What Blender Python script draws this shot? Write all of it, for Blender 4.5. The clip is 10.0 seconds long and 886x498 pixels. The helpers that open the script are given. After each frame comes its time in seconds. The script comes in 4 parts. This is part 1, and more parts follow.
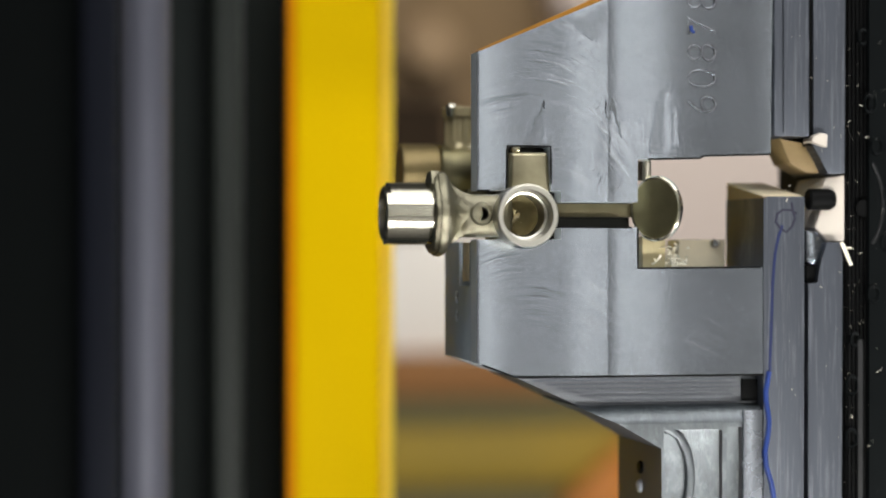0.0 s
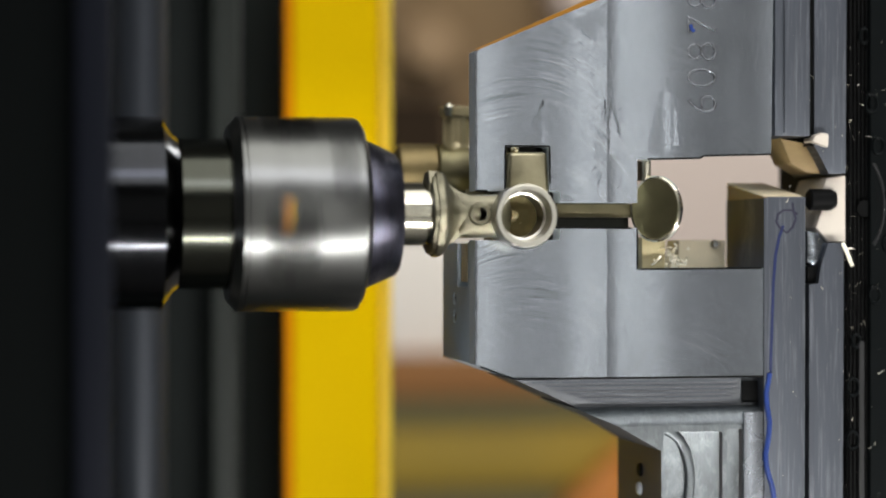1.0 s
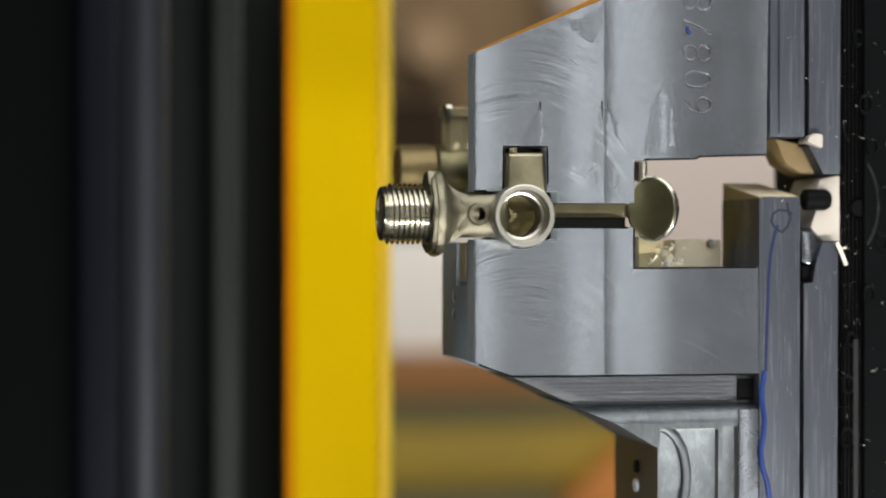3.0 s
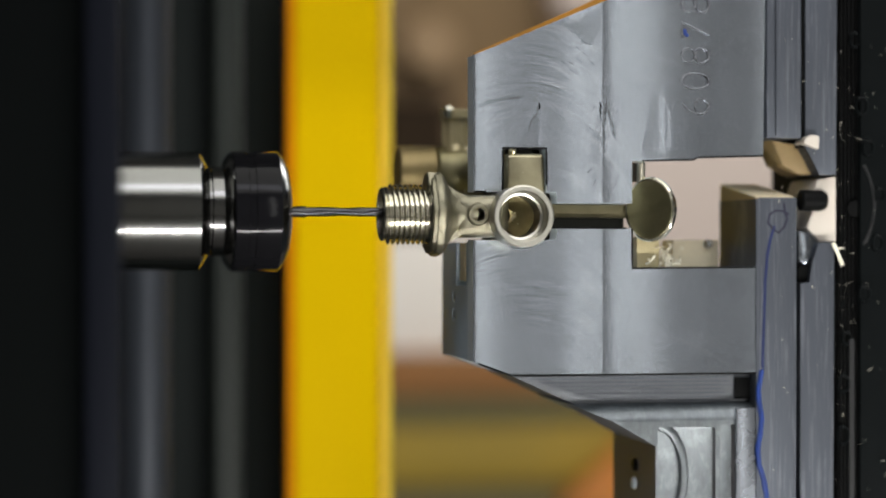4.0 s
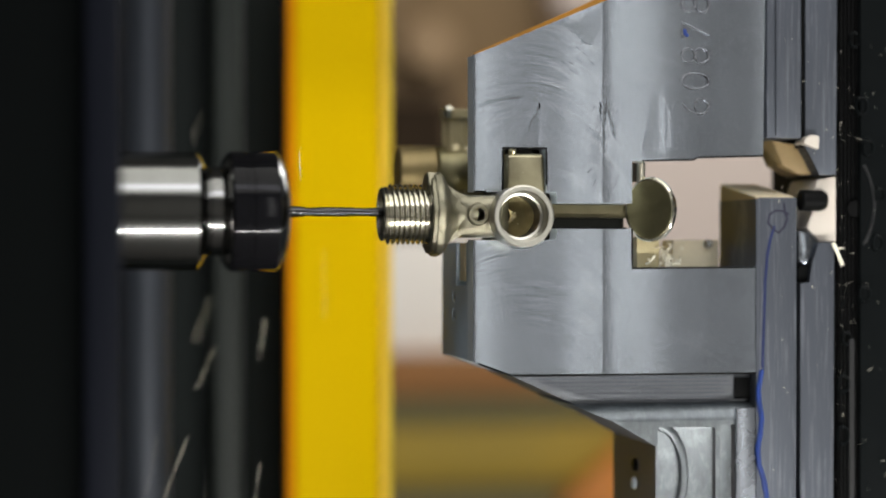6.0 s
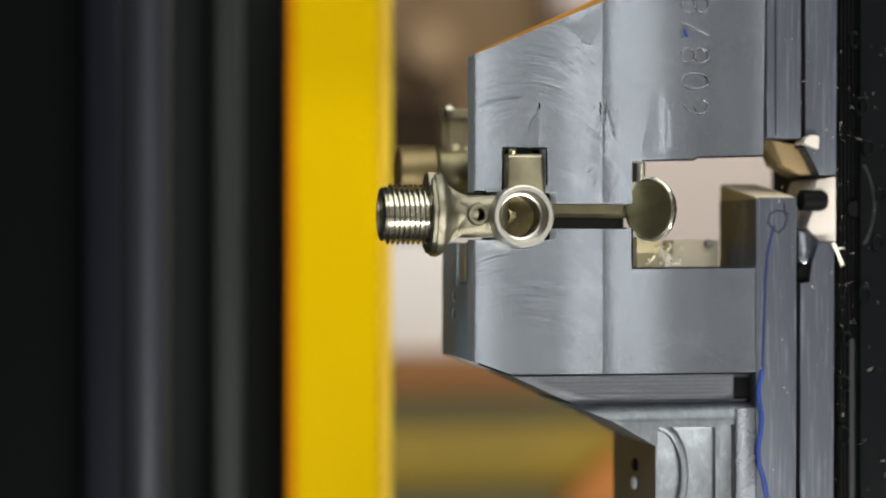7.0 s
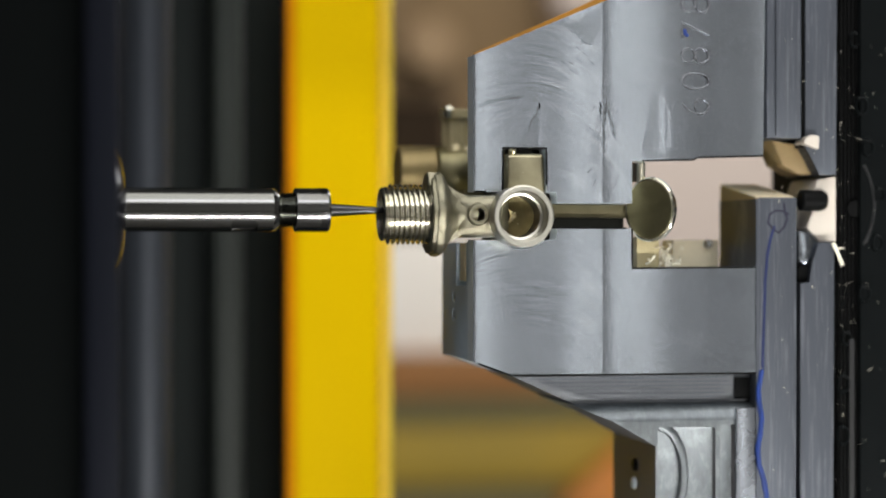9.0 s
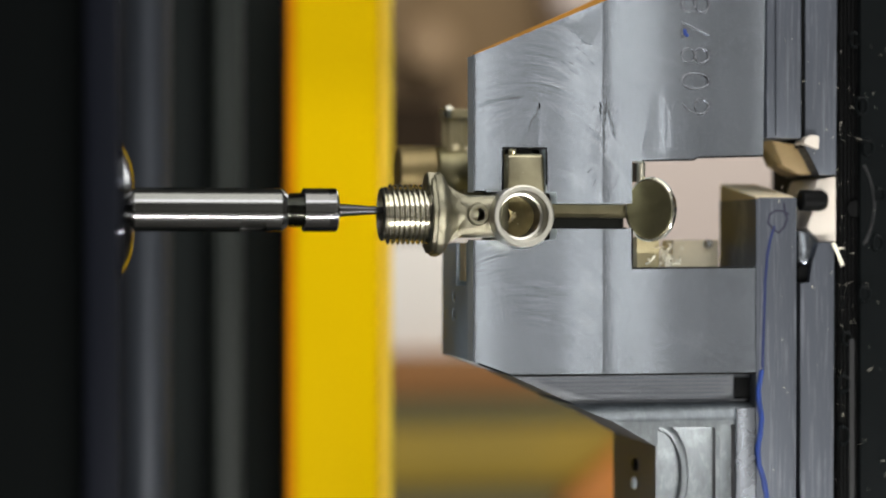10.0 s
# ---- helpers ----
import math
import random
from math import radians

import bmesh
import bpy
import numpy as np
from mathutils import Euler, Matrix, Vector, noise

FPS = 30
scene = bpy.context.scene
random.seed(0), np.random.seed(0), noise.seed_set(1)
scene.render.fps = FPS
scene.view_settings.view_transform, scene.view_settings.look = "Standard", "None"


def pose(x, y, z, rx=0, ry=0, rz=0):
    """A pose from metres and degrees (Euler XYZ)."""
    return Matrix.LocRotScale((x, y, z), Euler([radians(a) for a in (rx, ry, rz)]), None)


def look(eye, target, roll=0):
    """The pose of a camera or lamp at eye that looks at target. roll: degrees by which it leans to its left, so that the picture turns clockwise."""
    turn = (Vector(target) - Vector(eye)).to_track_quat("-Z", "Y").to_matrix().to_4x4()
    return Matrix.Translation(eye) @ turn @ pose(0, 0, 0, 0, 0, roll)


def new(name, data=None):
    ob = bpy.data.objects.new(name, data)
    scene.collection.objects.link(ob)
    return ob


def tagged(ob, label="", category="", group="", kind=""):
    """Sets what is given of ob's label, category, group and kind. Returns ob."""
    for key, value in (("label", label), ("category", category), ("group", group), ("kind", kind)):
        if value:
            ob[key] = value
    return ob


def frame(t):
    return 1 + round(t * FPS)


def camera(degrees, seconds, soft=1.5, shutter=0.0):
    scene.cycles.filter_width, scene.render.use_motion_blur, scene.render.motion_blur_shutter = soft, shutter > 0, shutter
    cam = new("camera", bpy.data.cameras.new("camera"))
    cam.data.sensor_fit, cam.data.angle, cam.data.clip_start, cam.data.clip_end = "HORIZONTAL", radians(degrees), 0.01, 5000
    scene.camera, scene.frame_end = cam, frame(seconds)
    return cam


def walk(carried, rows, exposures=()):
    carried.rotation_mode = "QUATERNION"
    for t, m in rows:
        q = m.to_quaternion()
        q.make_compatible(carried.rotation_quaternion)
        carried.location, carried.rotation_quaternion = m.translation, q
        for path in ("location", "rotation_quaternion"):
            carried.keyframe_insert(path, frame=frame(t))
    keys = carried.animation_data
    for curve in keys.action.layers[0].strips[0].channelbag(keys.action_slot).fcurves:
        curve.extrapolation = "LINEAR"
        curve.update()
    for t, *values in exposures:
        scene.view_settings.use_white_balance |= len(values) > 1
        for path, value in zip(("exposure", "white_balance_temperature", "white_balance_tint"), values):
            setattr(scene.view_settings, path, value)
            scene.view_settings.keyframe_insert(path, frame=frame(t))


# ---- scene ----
OZ = 0.45          # height of the view's centre above the floor
MM = 0.001

# ---- camera: on a stand before the fixture, eased back a little between the first and second tool ----
cam = camera(23.34, 10.0, soft=2.0, shutter=0.5)
cam.data.dof.use_dof = True
cam.data.dof.focus_distance = 0.749
cam.data.dof.aperture_fstop = 4.5
walk(cam, [
    (0, pose(-0.14201, -0.72522, OZ + -0.00010, 90, 0, -11)),
    (0.5, pose(-0.14122, -0.72390, OZ + 0.00008, 90, 0, -11)),
    (1, pose(-0.14014, -0.71936, OZ + 0.00014, 90, 0, -11)),
    (1.5, pose(-0.14002, -0.71920, OZ + -0.00024, 90, 0, -11)),
    (2, pose(-0.13969, -0.72053, OZ + -0.00005, 90, 0, -11)),
    (2.5, pose(-0.14046, -0.72372, OZ + -0.00009, 90, 0, -11)),
    (4, pose(-0.14311, -0.73622, OZ + 0.00000, 90, 0, -11)),
    (10, pose(-0.14311, -0.73622, OZ + 0.00000, 90, 0, -11)),
], [(0.0, -0.02), (0.8, -0.07), (1.6, -0.16), (5.7, -0.17), (6.8, -0.04), (10.0, -0.04)])

# ---- light ----
world = bpy.data.worlds.new("workshop_air")
scene.world = world
world.use_nodes = True
world.node_tree.nodes["Background"].inputs[0].default_value = (0.75, 0.85, 1.0, 1)
world.node_tree.nodes["Background"].inputs[1].default_value = 0.05


def area(name, at, to, sx, sy, watts, colour):
    lamp = bpy.data.lights.new(name, "AREA")
    lamp.shape, lamp.size, lamp.size_y, lamp.energy, lamp.color = "RECTANGLE", sx, sy, watts, colour
    ob = new(name, lamp)
    ob.matrix_world = look(at, to)
    return ob


# strip lamp low before the fixture, tube lamp above it, workshop panels overhead
area("machine_lamp_low", (0.42, -0.52, OZ - 0.40), (0.42, 0, OZ), 1.1, 0.018, 9.8, (1.0, 0.98, 0.95))
area("machine_lamp_high", (0.15, -0.62, OZ + 0.66), (0.15, 0, OZ), 1.6, 0.16, 3.0, (0.86, 0.86, 1.0))
# Unseen tall lamp behind the camera, added for the jaw's bright band.
area("jaw_band_lamp", (0.57, -1.95, 0.75), (0.06, 0, OZ), 0.15, 1.3, 2.5, (1.0, 0.985, 0.95))
area("ceiling_lamp", (0.5, -0.9, 2.3), (0.3, 0.2, 0), 3.0, 2.2, 52.0, (1.0, 0.98, 0.93))
# Unseen lamp added to brighten the background, facing away from the tools.
area("background_fill", (0.557, 0.906, OZ + 0.78), (0.557, 1.658, OZ - 0.07), 1.7, 0.35, 5.8, (1.0, 0.95, 0.88))
area("shop_lamp_right", (0.90, 0.80, OZ + 0.50), (-0.05, 0.0, OZ), 0.5, 0.5, 7.0, (1.0, 0.99, 0.97))


# ---- materials ----
def surface(name, col, rough, metal=0.0, var=0.15, scale=40, fine=900, bump=0.1, stretch=(1, 1, 1), rvar=0.08,
            spots=None, streak=0.0, depth=0.0002, spec=0.5, brush=None, feeds=()):
    m = bpy.data.materials.new(name)
    m.use_nodes = True
    nt = m.node_tree
    bsdf = nt.nodes["Principled BSDF"]
    bsdf.inputs["Metallic"].default_value = metal
    bsdf.inputs["Specular IOR Level"].default_value = spec

    def node(kind, **values):
        n = nt.nodes.new(kind)
        for k, v in values.items():
            n.inputs[k.replace("_", " ")].default_value = v
        return n

    co = nt.nodes.new("ShaderNodeTexCoord")
    mp = node("ShaderNodeMapping", Scale=stretch)
    nt.links.new(co.outputs["Object"], mp.inputs["Vector"])
    big = node("ShaderNodeTexNoise", Scale=scale, Detail=4.0, Roughness=0.6)
    small = node("ShaderNodeTexNoise", Scale=fine, Detail=3.0, Roughness=0.65)
    for n in (big, small):
        nt.links.new(mp.outputs[0], n.inputs["Vector"])
    mix = nt.nodes.new("ShaderNodeMix")
    mix.data_type = "RGBA"
    mix.inputs["A"].default_value = (*[c * (1 - var) for c in col], 1)
    mix.inputs["B"].default_value = (*[min(1, c * (1 + var)) for c in col], 1)
    nt.links.new(big.outputs["Fac"], mix.inputs["Factor"])
    out = mix.outputs["Result"]
    if spots:                                   # stains with a shape of their own
        sc, size, scol = spots
        sp = node("ShaderNodeTexNoise", Scale=sc, Detail=5.0, Roughness=0.7)
        nt.links.new(co.outputs["Object"], sp.inputs["Vector"])
        rm = nt.nodes.new("ShaderNodeMapRange")
        rm.inputs["From Min"].default_value, rm.inputs["From Max"].default_value = 1 - size - 0.06, 1 - size + 0.06
        nt.links.new(sp.outputs["Fac"], rm.inputs["Value"])
        mx = nt.nodes.new("ShaderNodeMix")
        mx.data_type = "RGBA"
        mx.inputs["B"].default_value = (*scol, 1)
        nt.links.new(rm.outputs[0], mx.inputs["Factor"])
        nt.links.new(out, mx.inputs["A"])
        out = mx.outputs["Result"]
    if brush:                                   # hand-rubbed bright strokes
        vec, low, high, bcol = brush
        bm_ = node("ShaderNodeMapping", Scale=vec, Rotation=(0, 0.25, 0))
        nt.links.new(co.outputs["Object"], bm_.inputs["Vector"])
        bn = node("ShaderNodeTexNoise", Scale=1.0, Detail=6.0, Roughness=0.72, Distortion=0.4)
        nt.links.new(bm_.outputs[0], bn.inputs["Vector"])
        br = nt.nodes.new("ShaderNodeMapRange")
        br.inputs["From Min"].default_value, br.inputs["From Max"].default_value = low, high
        nt.links.new(bn.outputs["Fac"], br.inputs["Value"])
        bx = nt.nodes.new("ShaderNodeMix")
        bx.data_type = "RGBA"
        bx.inputs["B"].default_value = (*bcol, 1)
        nt.links.new(br.outputs[0], bx.inputs["Factor"])
        nt.links.new(out, bx.inputs["A"])
        out = bx.outputs["Result"]
    grooves = []
    for cx, rad, x0, x1, fine_, long_, low, high, mask, bcol in feeds:   # arcs left by a face cutter fed down along z
        def calc(op, p, q=None):
            n = nt.nodes.new("ShaderNodeMath")
            n.operation = op
            for slot, val in ((0, p), (1, q)):
                if val is None:
                    continue
                if isinstance(val, (int, float)):
                    n.inputs[slot].default_value = val
                else:
                    nt.links.new(val, n.inputs[slot])
            return n.outputs[0]
        xyz = nt.nodes.new("ShaderNodeSeparateXYZ")
        nt.links.new(co.outputs["Object"], xyz.inputs[0])
        dx = calc("SUBTRACT", xyz.outputs["X"], cx)
        root_ = calc("SQRT", calc("MAXIMUM", calc("SUBTRACT", rad * rad, calc("MULTIPLY", dx, dx)), 1e-6))
        level = calc("SUBTRACT", xyz.outputs["Z"], root_)
        com = nt.nodes.new("ShaderNodeCombineXYZ")
        nt.links.new(calc("MULTIPLY", level, fine_), com.inputs[0])
        nt.links.new(calc("MULTIPLY", dx, long_), com.inputs[1])
        sn = node("ShaderNodeTexNoise", Scale=1.0, Detail=4.0, Roughness=0.7)
        nt.links.new(com.outputs[0], sn.inputs["Vector"])
        where = node("ShaderNodeTexNoise", Scale=34.0, Detail=3.0)
        nt.links.new(co.outputs["Object"], where.inputs["Vector"])

        def ramp(src, lo, hi):
            n = nt.nodes.new("ShaderNodeMapRange")
            n.inputs["From Min"].default_value, n.inputs["From Max"].default_value = lo, hi
            nt.links.new(src, n.inputs["Value"])
            return n.outputs[0]
        amount = calc("MULTIPLY", ramp(sn.outputs["Fac"], low, high), ramp(where.outputs["Fac"], mask, mask + 0.14))
        amount = calc("MULTIPLY", amount, ramp(xyz.outputs["X"], x0, x0 + 0.006))
        amount = calc("MULTIPLY", amount, ramp(xyz.outputs["X"], x1, x1 - 0.012))
        ax = nt.nodes.new("ShaderNodeMix")
        ax.data_type = "RGBA"
        ax.inputs["B"].default_value = (*bcol, 1)
        nt.links.new(amount, ax.inputs["Factor"])
        nt.links.new(out, ax.inputs["A"])
        out = ax.outputs["Result"]
        grooves.append(calc("MULTIPLY", amount, 0.10))
    nt.links.new(out, bsdf.inputs["Base Color"])
    rr = nt.nodes.new("ShaderNodeMapRange")
    rr.inputs["To Min"].default_value, rr.inputs["To Max"].default_value = max(0.02, rough - rvar), min(1, rough + rvar)
    nt.links.new(small.outputs["Fac"] if streak else big.outputs["Fac"], rr.inputs["Value"])
    nt.links.new(rr.outputs[0], bsdf.inputs["Roughness"])
    height = small.outputs["Fac"]
    for g in grooves:
        deeper = nt.nodes.new("ShaderNodeMath")
        deeper.operation = "SUBTRACT"
        nt.links.new(height, deeper.inputs[0])
        nt.links.new(g, deeper.inputs[1])
        height = deeper.outputs[0]
    if bump:
        bp = node("ShaderNodeBump", Strength=bump, Distance=depth)
        nt.links.new(height, bp.inputs["Height"])
        nt.links.new(bp.outputs[0], bsdf.inputs["Normal"])
    return m


# object coordinates of the jaw are metres from its base point: x 0.044 and z -0.044 there are the view's centre
JX, JZ = 0.04397, 0.04376
JAW = surface("ground_steel", (0.308, 0.339, 0.38), 0.21, 1.0, 0.10, 70, 1900, 0.26, (1, 1, 0.8), 0.06, depth=0.00014,
              brush=((800, 60, 420), 0.46, 0.84, (0.42, 0.46, 0.51)), spots=(520, 0.22, (0.16, 0.16, 0.165)),
              feeds=((0.0286 - JX, 0.040, -0.034, 0.002, 760, 9, 0.51, 0.57, 0.43, (0.20, 0.225, 0.255)),
                     (0.0286 - JX, 0.040, -0.034, 0.024, 1100, 14, 0.54, 0.60, 0.47, (0.47, 0.51, 0.56)),
                     (0.0286 - JX, 0.043, 0.000, 0.034, 1300, 20, 0.52, 0.62, 0.46, (0.45, 0.49, 0.54)),
                     (0.0640 - JX, 0.075, 0.020, 0.085, 1500, 18, 0.54, 0.66, 0.48, (0.43, 0.465, 0.51))))
JAW_SIDE = surface("milled_steel_dull", (0.46, 0.55, 0.62), 0.5, 0.0, 0.15, 40, 700, 0.2, (0.2, 1, 1), spots=(120, 0.3, (0.2, 0.22, 0.23)))
JAW_EDGE = surface("brightened_steel", (0.62, 0.69, 0.74), 0.55, 0.0, 0.1, 60, 900, 0.15)
BROWN_SIDE = surface("brown_shaded_steel", (0.12, 0.118, 0.12), 0.5, 0.0, 0.3, 60, 700, 0.2, spec=0.3)
MILLED = surface("milled_steel", (0.15, 0.158, 0.17), 0.42, 1.0, 0.2, 45, 900, 0.5, (0.12, 1, 1), 0.1, streak=1, depth=0.0003)
CARRIER = surface("cast_steel_bright", (0.145, 0.16, 0.168), 0.44, 1.0, 0.55, 170, 900, 0.6, (1, 1, 0.35), 0.12, depth=0.0004, brush=((300, 90, 160), 0.50, 0.88, (0.28, 0.305, 0.315)))
PLATE = surface("blued_steel_plate", (0.102, 0.112, 0.131), 0.52, 1.0, 0.16, 50, 1200, 0.25, (1, 1, 0.06), 0.1, streak=1, brush=((900, 60, 30), 0.52, 0.82, (0.25, 0.265, 0.295)))
BLACK_PLATE = surface("oiled_black_plate", (0.0046, 0.0056, 0.0058), 0.36, 0.0, 0.3, 60, 500, 0.3, rvar=0.15, spec=0.03)
BLACK_RUBBER_SHADE = surface("black_rubber_and_shade", (0.0046, 0.0048, 0.0048), 0.5, 0.0, 0.3, 60, 500, 0.2, spec=0.05)
BRASS = surface("turned_brass", (0.62, 0.597, 0.49), 0.2, 1.0, 0.06, 60, 1800, 0.06, (4, 1, 1), 0.05, streak=1)
CAST = surface("cast_brass", (0.255, 0.24, 0.172), 0.38, 1.0, 0.35, 260, 1250, 0.75, rvar=0.1, depth=0.0004)
CAST_DULL = surface("dull_cast_brass", (0.27, 0.245, 0.14), 0.36, 1.0, 0.22, 110, 1600, 0.4, rvar=0.1, depth=0.0004,
                    spots=(160, 0.32, (0.16, 0.13, 0.07)))
BORE = surface("dark_brass_bore", (0.12, 0.10, 0.05), 0.34, 1.0, 0.4, 160, 1500, 0.6, depth=0.0004)
PORT = surface("turned_brass_matt", (0.56, 0.545, 0.475), 0.36, 1.0, 0.06, 60, 1800, 0.15, rvar=0.05)
STEM = surface("oily_dark_brass", (0.15, 0.132, 0.078), 0.4, 1.0, 0.3, 110, 1600, 0.4, depth=0.0004)
CHIP = surface("bright_brass_chip", (0.86, 0.76, 0.52), 0.25, 1.0, 0.1, 200, 2500, 0.3)
CHIP_FLY = surface("torn_brass_chip", (0.88, 0.82, 0.66), 0.55, 0.0, 0.15, 300, 2500, 0.3)
STEEL = surface("polished_tool_steel", (0.17, 0.17, 0.165), 0.17, 1.0, 0.06, 30, 2200, 0.10, (6, 1, 1), 0.06, streak=1, depth=0.0001)
SHANK = surface("polished_shank_steel", (0.19, 0.192, 0.183), 0.18, 1.0, 0.05, 30, 2200, 0.05, (6, 1, 1), 0.05, streak=1, depth=0.0001)
CHASER = surface("ground_chaser_steel", (0.155, 0.159, 0.154), 0.30, 1.0, 0.08, 30, 2200, 0.10, (6, 1, 1), 0.07, streak=1, depth=0.0001, brush=((40, 260, 260), 0.5, 0.8, (0.265, 0.27, 0.262)))
NECK = surface("browned_tool_steel", (0.055, 0.058, 0.048), 0.19, 1.0, 0.1, 30, 2000, 0.06, (6, 1, 1), 0.05, streak=1, depth=0.0001)
NOSE = surface("blued_chaser_steel", (0.095, 0.095, 0.125), 0.27, 1.0, 0.3, 90, 1100, 0.6, rvar=0.14, brush=((400, 400, 900), 0.55, 0.8, (0.30, 0.30, 0.36)))
BLACK_NUT = surface("black_oxide_steel", (0.006, 0.006, 0.007), 0.10, 0.0, 0.2, 60, 1500, 0.05, (5, 1, 1), 0.04, streak=1, depth=0.0001, spec=0.11)
DARK_COLLAR = surface("dark_collar_steel", (0.032, 0.034, 0.038), 0.14, 1.0, 0.2, 60, 1500, 0.08, (5, 1, 1), depth=0.0001)
HOLE = surface("shaded_hole_wall", (0.03, 0.03, 0.026), 0.4, 1.0, 0.3, 80, 900, 0.2)
DRILL = surface("ground_drill_steel", (0.06, 0.06, 0.062), 0.25, 1.0, 0.1, 80, 1500, 0.1)
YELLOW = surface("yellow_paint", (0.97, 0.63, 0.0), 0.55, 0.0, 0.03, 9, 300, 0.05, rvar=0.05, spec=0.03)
YELLOW_SIDE = surface("paler_side_yellow", (0.96, 0.66, 0.05), 0.5, 0.0, 0.04, 9, 300, 0.05, spec=0.15)
ORANGE = surface("orange_paint", (0.55, 0.19, 0.02), 0.42, 0.0, 0.12, 20, 400, 0.1)
COVER = surface("black_cover_sheet", (0.0019, 0.0025, 0.0025), 0.7, 0.0, 0.25, 12, 300, 0.1, spec=0.03)
COVER_EDGE = surface("dark_cover_fold", (0.0036, 0.0046, 0.0080), 0.5, 0.0, 0.25, 12, 300, 0.1, spec=0.1)
GUIDE_PALE = surface("lit_guideway", (0.118, 0.122, 0.155), 0.5, 0.2, 0.15, 9, 300, 0.1, (1, 1, 0.15), 0.1)
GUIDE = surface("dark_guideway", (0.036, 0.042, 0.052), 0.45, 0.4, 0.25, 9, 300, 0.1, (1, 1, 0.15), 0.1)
PANEL = surface("black_wall_panel", (0.020, 0.0235, 0.0228), 0.7, 0.0, 0.4, 7, 200, 0.1, (1, 1, 0.2), spec=0.03)
INK_BLUE = surface("blue_marker_ink", (0.004, 0.012, 0.065), 0.4, 0.0, 0.2, 90, 600, 0.0)
INK_STROKE = surface("fresh_blue_ink", (0.008, 0.030, 0.16), 0.35, 0.0, 0.5, 160, 600, 0.1)
INK_DARK = surface("dark_marker_ink", (0.012, 0.012, 0.03), 0.4, 0.0, 0.2, 90, 600, 0.0)
STAMP = surface("stamped_steel", (0.38, 0.41, 0.455), 0.26, 1.0, 0.1, 90, 900, 0.2)
BLOCK = surface("worn_brass_block", (0.30, 0.215, 0.105), 0.5, 0.0, 0.35, 90, 900, 0.4, spec=0.25, spots=(90, 0.36, (0.34, 0.17, 0.04)))
REST = surface("pale_brass", (0.84, 0.72, 0.50), 0.4, 0.2, 0.2, 120, 900, 0.3)
GOLD = surface("worn_gold_brass", (0.50, 0.43, 0.25), 0.36, 0.4, 0.25, 120, 900, 0.4, depth=0.0004)
STAMP_DARK = surface("stamp_groove", (0.16, 0.17, 0.18), 0.35, 1.0, 0.2, 90, 900, 0.2)
PALE = surface("pale_plastic", (0.56, 0.51, 0.44), 0.4, 0.0, 0.08, 60, 700, 0.15)
BEIGE = surface("beige_enamel", (0.60, 0.51, 0.46), 0.5, 0.0, 0.05, 3, 90, 0.05)
BROWN = surface("brown_grease_board", (0.155, 0.095, 0.036), 0.6, 0.0, 0.4, 4, 60, 0.1)
RUST = surface("ochre_machine_paint", (0.27, 0.115, 0.025), 0.6, 0.0, 0.3, 6, 60, 0.1)
OLIVE = surface("olive_machine_paint", (0.12, 0.102, 0.032), 0.6, 0.0, 0.3, 6, 60, 0.1)
MUSTARD = surface("mustard_machine_paint", (0.31, 0.212, 0.018), 0.6, 0.0, 0.25, 6, 60, 0.1)
TAN = surface("tan_highlight", (0.30, 0.195, 0.095), 0.5, 0.0, 0.15, 6, 60, 0.1)
WALL = surface("workshop_plaster", (0.24, 0.24, 0.235), 0.8, 0.0, 0.15, 2, 60, 0.1)
WALL_LIGHT = surface("workshop_plaster_pale", (0.46, 0.455, 0.44), 0.8, 0.0, 0.15, 2, 60, 0.1)
FLOOR = surface("workshop_concrete", (0.12, 0.115, 0.11), 0.7, 0.0, 0.25, 3, 80, 0.2)


# ---- mesh helpers (numbers in millimetres about the view's centre) ----
def w(p):
    return Vector((p[0] * MM, p[1] * MM, p[2] * MM + OZ))


def thing(name, at, label, category, group="", kind=""):
    ob = new(name)
    ob.empty_display_size = 0.01
    ob.location = w(at)
    ob["origin"] = at
    return tagged(ob, label, category, group, kind)


def finish(me, material, angle=35):
    me.materials.append(material)
    me.polygons.foreach_set("use_smooth", [True] * len(me.polygons))
    me.set_sharp_from_angle(angle=radians(angle))
    return me


def base_of(parent):
    while parent.parent:
        parent = parent.parent
    return parent.location.copy()


def part(name, bm, material, parent=None, label="", angle=18):
    """Links a bmesh, given in world metres, as one mesh object under a thing or a part."""
    if isinstance(bm, bmesh.types.BMesh):
        me = bpy.data.meshes.new(name)
        bm.normal_update()
        bm.to_mesh(me)
        bm.free()
    else:
        me = bm
    if parent is not None:
        me.transform(Matrix.Translation(-base_of(parent)))
    finish(me, material, angle)
    ob = new(name, me)
    if parent is not None:
        ob.parent = parent
    if label:
        ob["label"] = label
    return ob


def prism(outline, y0, y1, bevel=0.0):
    """A plate: an outline of (x, z) drawn through from y0 to y1."""
    bm = bmesh.new()
    front = [bm.verts.new(w((x, y0, z))) for x, z in outline]
    back = [bm.verts.new(w((x, y1, z))) for x, z in outline]
    n = len(outline)
    bm.faces.new(front)
    bm.faces.new(back[::-1])
    for i in range(n):
        bm.faces.new((front[(i + 1) % n], front[i], back[i], back[(i + 1) % n]))
    bmesh.ops.recalc_face_normals(bm, faces=bm.faces)
    if bevel:
        bmesh.ops.bevel(bm, geom=list(bm.edges), offset=bevel * MM, segments=2, profile=0.6, affect="EDGES", clamp_overlap=True)
    return bm


